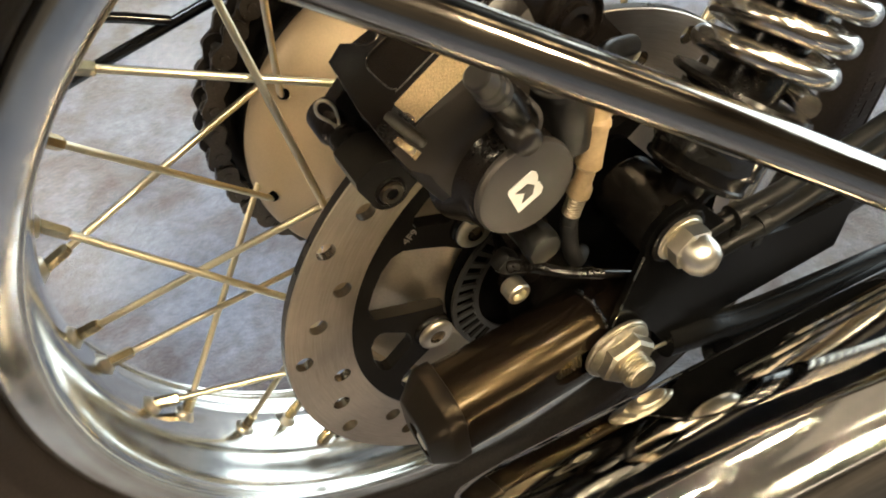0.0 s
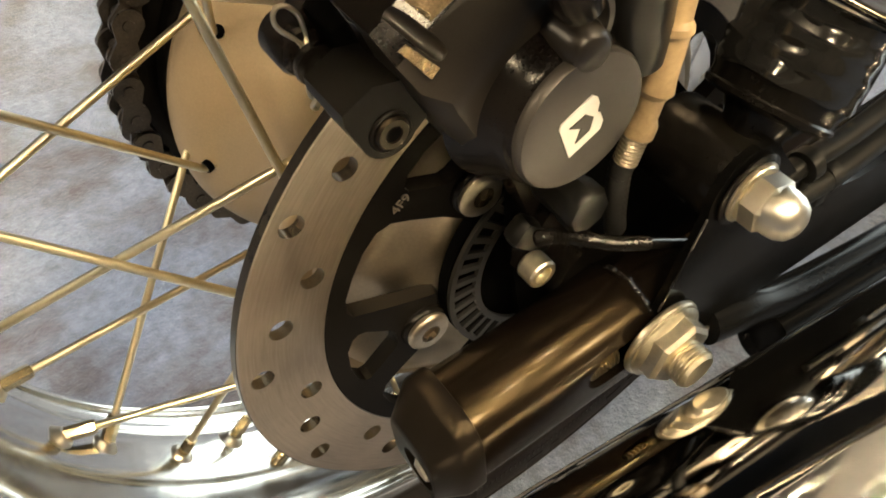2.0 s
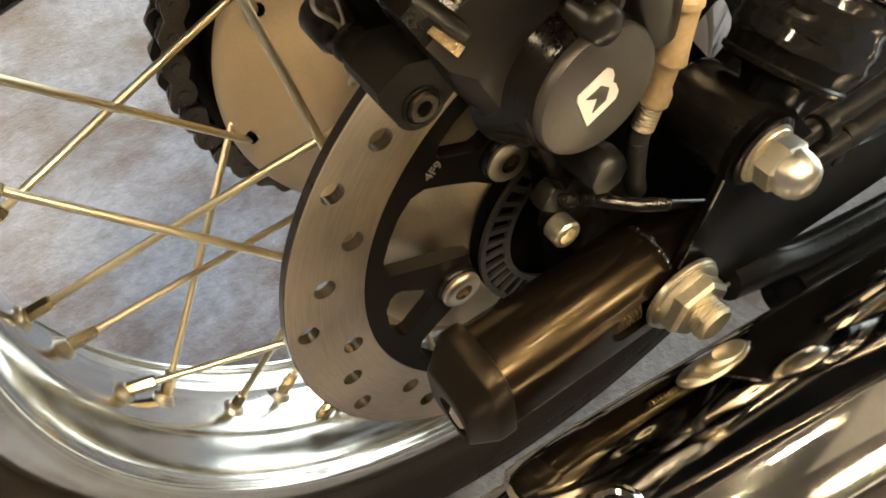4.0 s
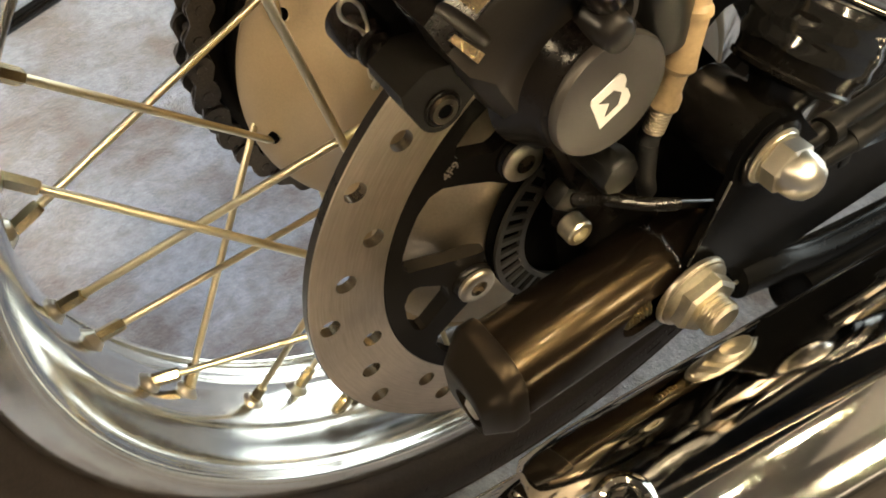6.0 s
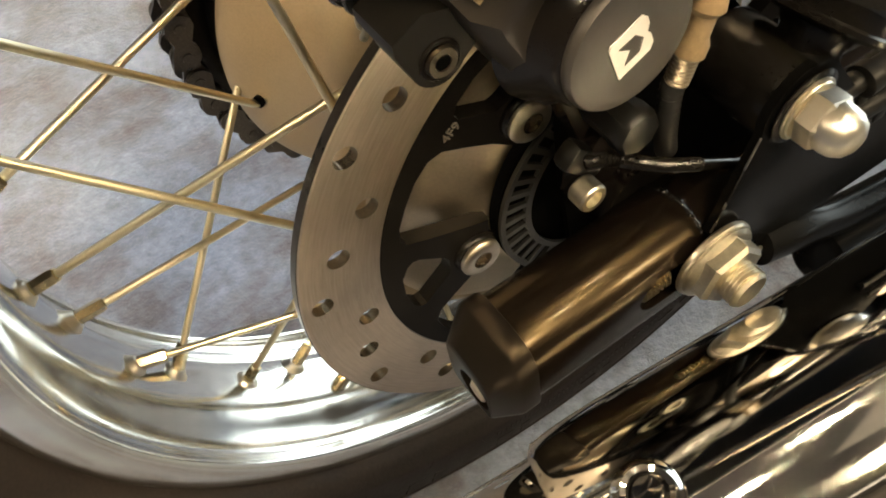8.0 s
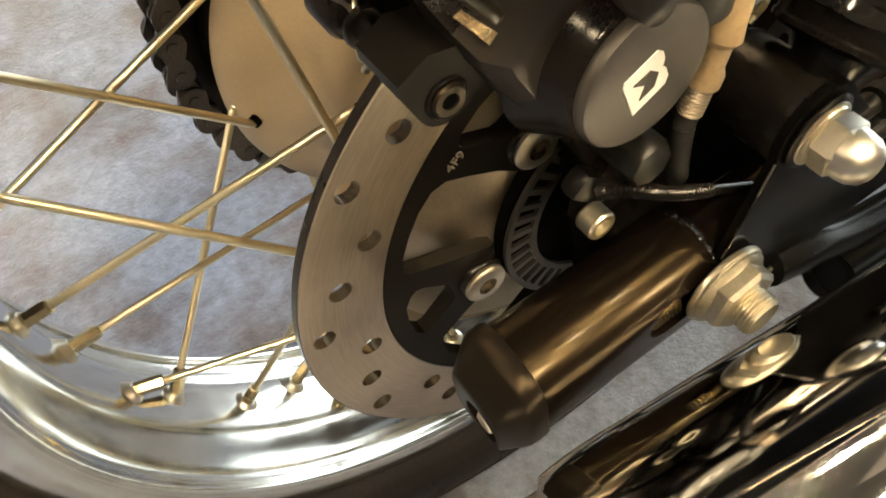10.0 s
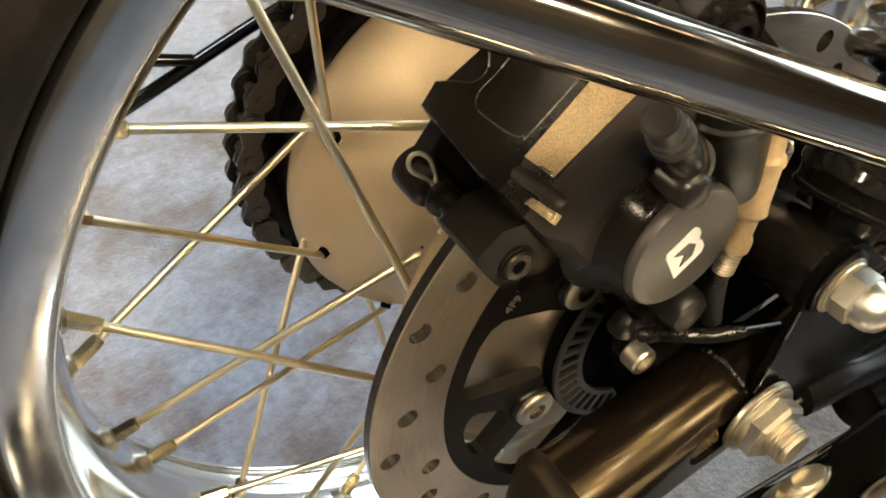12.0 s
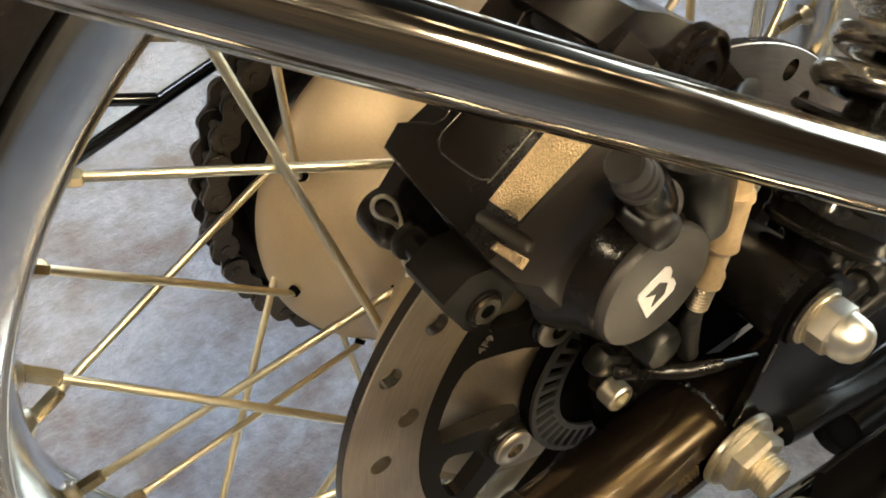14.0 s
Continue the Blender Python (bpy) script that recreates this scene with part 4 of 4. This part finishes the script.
cal_part("bush_sleeve", lathe([(0.0046, 0.0955), (0.0046, 0.0972), (0.0041, 0.0980), (0.0024, 0.0980), (0.0021, 0.0966)], 32, (-0.0352, 0.0200, 0), (0, 0, 1)), MATT_BLACK, caliper, "dark grey slide bush", smooth=30)
# flat black disc in place of the bore's shade
cal_part("bush_bore", lathe([(0.0023, 0.0976), (0.0002, 0.0975)], 20, (-0.0352, 0.0200, 0), (0, 0, 1)), SHADE_BLACK, caliper, "black disc standing for the shaded bore of the bush")
# bleed screw and its boss
bl0 = Vector((-0.0690, -0.1225, 0.4945))
bd = Vector((0.0078, 0.0030, -0.0104)).normalized()
part("bleed_screw", joined(lathe([(0.0036, 0.0), (0.0043, 0.0008), (0.0045, 0.0075), (0.0050, 0.0082), (0.0052, 0.0105), (0.0047, 0.0112), (0.0055, 0.0122), (0.0056, 0.0155), (0.0050, 0.0164)], 32, bl0, bd)), GREY_DISC, caliper, "grey rubber bleed screw cap", smooth=30)
part("bleed_base", lathe([(0.0046, 0.013), (0.0058, 0.018), (0.0062, 0.026), (0.0060, 0.031)], 32, bl0, bd), BLACK_CAST, caliper, smooth=50)


def strap():
    """The rubber band that loops from the bleed cap back to the casting."""
    path = smooth_path([(0.0060, 0.0470, 0), (0.0105, 0.0440, 0), (0.0150, 0.0385, 0), (0.0172, 0.0320, 0), (0.0172, 0.0262, 0), (0.0145, 0.0215, 0), (0.0095, 0.0196, 0)], 5)
    bm = bmesh.new()
    rows = []
    for i, p in enumerate(path):
        t = (path[min(i + 1, len(path) - 1)] - path[max(i - 1, 0)]).normalized()
        n = Vector((t.y, -t.x, 0)) * 0.0008
        rows.append([bm.verts.new(p + q + Vector((0, 0, z))) for q, z in ((n, 0.1085), (n, 0.1172), (-n, 0.1172), (-n, 0.1085))])
    for a, b in zip(rows, rows[1:]):
        bridge(bm, a, b)
    bm.faces.new(rows[0])
    bm.faces.new(rows[-1])
    return bevelled(bm, 0.0004, 2, 50)


cal_part("bleed_strap", strap(), GREY_DISC, caliper, "grey rubber strap of the bleed cap", smooth=50)
# hose elbow boot, beige sleeve, hose
part("hose_boot", lathe([(0.0075, 0.0), (0.0098, 0.002), (0.0104, 0.008), (0.0112, 0.026), (0.0118, 0.027), (0.0118, 0.030), (0.0108, 0.031), (0.0104, 0.037), (0.0086, 0.039)], 36, Vector((-0.0235, -0.1085, 0.4400)), (-0.12, 0.02, 1)), BLACK_PLASTIC, caliper, "black rubber hose boot")
sl = [Vector(p) for p in ((-0.0140, -0.1135, 0.4640), (-0.0159, -0.1150, 0.4521), (-0.0166, -0.1150, 0.4361), (-0.0196, -0.1150, 0.4225), (-0.0224, -0.1148, 0.4108))]
part("hose_sleeve", pipe([sl[0], sl[0].lerp(sl[1], 0.9), sl[1], sl[1].lerp(sl[2], 0.10), sl[1].lerp(sl[2], 0.12), sl[2], sl[2].lerp(sl[3], 0.25), sl[2].lerp(sl[3], 0.40), sl[2].lerp(sl[3], 0.85), sl[3], sl[3].lerp(sl[4], 0.30), sl[3].lerp(sl[4], 0.34)],
                         [0.0040, 0.0040, 0.0050, 0.0053, 0.0046, 0.0045, 0.0052, 0.0036, 0.0036, 0.0046, 0.0046, 0.0033], 24), BEIGE, caliper, "beige plastic hose sleeve with crimped collars", smooth=30)
ferrule = [sl[3].lerp(sl[4], 0.30 + 0.05 * i) for i in range(17)]
part("hose_ferrule", pipe(ferrule, [0.0037 if i % 2 else 0.0033 for i in range(17)], 20), DULL_FERRULE, caliper, "ribbed dull metal hose ferrule", smooth=25)
hose_pts = smooth_path([(-0.0222, -0.1148, 0.4115), (-0.0216, -0.1130, 0.4050), (-0.0203, -0.1125, 0.3940), (-0.0170, -0.1110, 0.3820), (-0.0115, -0.1080, 0.3710), (-0.0045, -0.1020, 0.3620), (0.0030, -0.0950, 0.3560)], 8)
part("brake_hose", pipe(hose_pts, [0.0029 + 0.0008 * (i % 2) for i in range(len(hose_pts))], 14), HOSE_RUBBER, caliper, "ribbed black brake hose", smooth=60)
part("hose_upper", pipe(smooth_path([(-0.0140, -0.1135, 0.4635), (-0.0105, -0.1090, 0.4675), (-0.0020, -0.1010, 0.4660), (0.0200, -0.0880, 0.4540)], 8), 0.0040, 16), BLACK_PLASTIC, caliper)
cal_part("front_lug", extrude_outline([(0.024, 0.016), (0.0255, 0.0585), (0.0385, 0.0575), (0.0460, 0.0490), (0.0615, 0.0250), (0.0622, 0.0140), (0.0690, -0.0060), (0.0640, -0.0100), (0.042, 0.0)], 0.034, Matrix.Translation((0, 0, 0.0560)), 0.0030, 3), BLACK_CAST, caliper, "black front lug of the caliper")
cal_part("pin_cover", lathe([(0.0128, 0.0880), (0.0126, 0.0925), (0.0110, 0.0935), (0.0102, 0.0915), (0.0080, 0.0920), (0.0074, 0.0945), (0.0048, 0.0950), (0.0043, 0.0930), (0.0003, 0.0928)], 40, (0.0490, 0.0245, 0), (0, 0, 1)), BLACK_CAST, caliper, "ringed black cover of the slide pin", smooth=45)
cal_part("lug_boss", lathe([(0.0070, 0.0640), (0.0084, 0.0660), (0.0084, 0.0850), (0.0070, 0.0872), (0.0040, 0.0876)], 32, (0.0300, 0.0495, 0), (0, 0, 1)), BLACK_CAST, caliper, smooth=45)
part("pin_boot", joined(lathe([(0.0060, -0.016), (0.0074, -0.014), (0.0074, -0.004), (0.0080, -0.002), (0.0080, 0.0035), (0.0070, 0.0050), (0.0052, 0.0054)], 8, Vector((-0.0330, -0.1100, 0.3950)), (0, -1, 0))), BLACK_PLASTIC, caliper, "black rubber slide pin boot")
# bracket arm and wheel speed sensor
part("caliper_bracket", joined(extrude_outline([(-0.0440, 0.400), (-0.0440, 0.412), (-0.024, 0.404), (-0.012, 0.376), (-0.012, 0.352), (-0.026, 0.349), (-0.0300, 0.3660)], 0.010, Matrix.Translation((0, -0.0785, 0)) @ Matrix.Rotation(radians(90), 4, "X"), 0.0025, 2),
                               extrude_outline([(-0.0340, 0.364), (-0.024, 0.380), (-0.010, 0.362), (-0.020, 0.349), (-0.0360, 0.347)], 0.008, Matrix.Translation((0, -0.0860, 0)) @ Matrix.Rotation(radians(90), 4, "X"), 0.002, 2)), BLACK_CAST, caliper, "black caliper bracket arm")
part("speed_sensor", box(0.020, 0.009, 0.011, pose(-0.0320, -0.0905, 0.3640, 0, 42, 0), 0.003), BLACK_PLASTIC, caliper, "black wheel speed sensor")
part("sensor_bolt", joined(lathe([(0.0050, 0.0), (0.0056, 0.0008), (0.0056, 0.0070), (0.0050, 0.0078), (0.0034, 0.0078), (0.0032, 0.0050), (0.0003, 0.0050)], 28, Vector((-0.0350, -0.0945, 0.3555)), (0, -1, 0))), ZINC, caliper, "zinc socket-head sensor bolt", smooth=30)
cab = smooth_path([(-0.0420, -0.1040, 0.3800), (-0.0373, -0.1117, 0.3850), (-0.0200, -0.1145, 0.3735), (0.0000, -0.1150, 0.3615), (0.0205, -0.1150, 0.3490)], 26)
part("sensor_cable", pipe(cab, [0.0018 + 0.0009 * (i % 2) if i < 76 else 0.0021 for i in range(len(cab))], 12), CABLE_GLOSS, caliper, "black cable in a glossy coiled sleeve", smooth=75)

# ---- cables along the swingarm ----
for z0, y0, r in ((0.0, -0.125, 0.0042), (-0.0155, -0.127, 0.0048)):
    part("cable", pipe(smooth_path([(0.045, y0, 0.372 + z0), (0.062, y0, 0.3738 + z0), (0.092, y0, 0.3755 + z0), (0.16, y0 + 0.004, 0.383 + z0), (0.40, y0 + 0.02, 0.41 + z0)], 6), r, 14), BLACK_PLASTIC, bike, "black cable clipped along the swingarm")
for x, z in ((0.0610, 0.3738), (0.0800, 0.3590)):
    part("cable_clip", joined(lathe([(0.0050, -0.003), (0.0062, -0.0025), (0.0062, 0.0025), (0.0050, 0.003)], 20, Vector((x, -0.126, z)), (1, 0, 0.1)), box(0.006, 0.004, 0.012, pose(x + 0.001, -0.1265, z - 0.009), 0.001)), BLACK_PLASTIC, bike, "black plastic cable clip")

# ---- black stays below the swingarm ----
part("exhaust_stay", pipe(smooth_path([(0.036, -0.126, 0.2995), (0.060, -0.128, 0.2945), (0.10, -0.130, 0.2830), (0.22, -0.132, 0.2660)], 8), 0.0085, 18), STAY_BLACK, bike, "black exhaust stay below the swingarm")
part("footrest_tube", pipe([(0.0700, -0.136, 0.2735), (0.0712, -0.136, 0.2732), (0.0730, -0.136, 0.2730), (0.24, -0.142, 0.2600)], [0.010, 0.0125, 0.0135, 0.0135], 24), STAY_BLACK, bike, "black tube end beside the silencer")
part("wire_hook", pipe(smooth_path([(0.018, -0.128, 0.300), (0.030, -0.128, 0.301), (0.042, -0.128, 0.298), (0.048, -0.128, 0.290)], 5), 0.0010, 8), ZINC, bike, "bent wire hook")

# ---- unseen seat, added above the wheel to shade the bike and the floor ----
part("seat", sweep_sections([(x, [(y * k, 0.80 + z * k) for y, z in section(0.180, 0.055, -0.045, 0.05, 0.02)]) for x, k in ((-0.26, 0.55), (-0.25, 0.75), (-0.22, 0.92), (-0.15, 1.0), (0.30, 1.02), (0.62, 0.95))]), BLACK_PLASTIC, bike, "unseen black seat, added above the wheel to block overhead light")

# ---- guard tube over the caliper ----
def curve(c, x):
    return sum(k * x ** i for i, k in enumerate(c))


BOW, DROP = (-0.1714, -0.4615, -0.2300, -0.3461), (0.4743, -0.5673, -0.1059, -0.7132)
part("guard_tube", pipe([(-0.26 + 0.005 * i, curve(BOW, -0.26 + 0.005 * i), curve(DROP, -0.26 + 0.005 * i)) for i in range(95)], 0.0072, 48), TUBE_CHROME, bike, "dark chrome guard tube")

# ---- silencer with its heat shield ----
SIL0 = Vector((0, -0.1954, 0.2940))
SILD = Vector((1, -0.131, 0.201)).normalized()
silencer = part("silencer", lathe([(0.030, -0.36), (0.040, -0.35), (0.044, -0.30), (0.0445, -0.10), (0.0445, 0.30), (0.036, 0.40), (0.024, 0.46)], 80, SIL0, SILD), CHROME, bike, "chrome silencer with a bolted heat shield")


def shield():
    """A chrome shell over the silencer's upper side with a rounded rear end."""
    bm = bmesh.new()
    side = SILD.cross(Vector((0, 0, 1))).normalized()
    up = side.cross(SILD)
    n, rows = 40, []
    for s in (-0.098, -0.0965, -0.093, -0.088, -0.082, -0.075, -0.067, -0.05, 0.0, 0.1, 0.2, 0.28):
        over = min(1.0, max(0.0, (s + 0.098) / 0.032))
        half = radians(28 + 72 * math.sqrt(1 - (1 - over) ** 2))
        r = 0.0500 - 0.0022 * (1 - over) ** 2
        rows.append([bm.verts.new(SIL0 + SILD * s + (up * math.cos(half * (2 * i / n - 1)) + side * math.sin(half * (2 * i / n - 1))) * r) for i in range(n + 1)])
    for a, b in zip(rows, rows[1:]):
        for i in range(n):
            bm.faces.new((a[i], a[i + 1], b[i + 1], b[i]))
    bmesh.ops.recalc_face_normals(bm, faces=bm.faces)
    bmesh.ops.solidify(bm, geom=bm.faces[:], thickness=0.0022)
    return bm


part("heat_shield", shield(), CHROME, silencer, "chrome heat shield with a rounded rear end", smooth=50)
dome = Vector((-0.0790, -0.1830, 0.3270))
dn = (dome - SIL0 - SILD * (dome - SIL0).dot(SILD)).normalized()
base = SIL0 + SILD * (dome - SIL0).dot(SILD) + dn * 0.0498
part("shield_bolt", joined(lathe([(0.0105, 0.0), (0.0112, 0.0012), (0.0104, 0.0032), (0.0080, 0.0046), (0.0064, 0.0040), (0.0058, 0.0018), (0.0045, 0.0018)], 40, base, dn),
                           lathe([(0.0050, 0.001), (0.0050, 0.0050), (0.0042, 0.0062), (0.0004, 0.0066)], 24, base, dn)), CHROME, silencer, "chrome shield bolt in a dished washer")
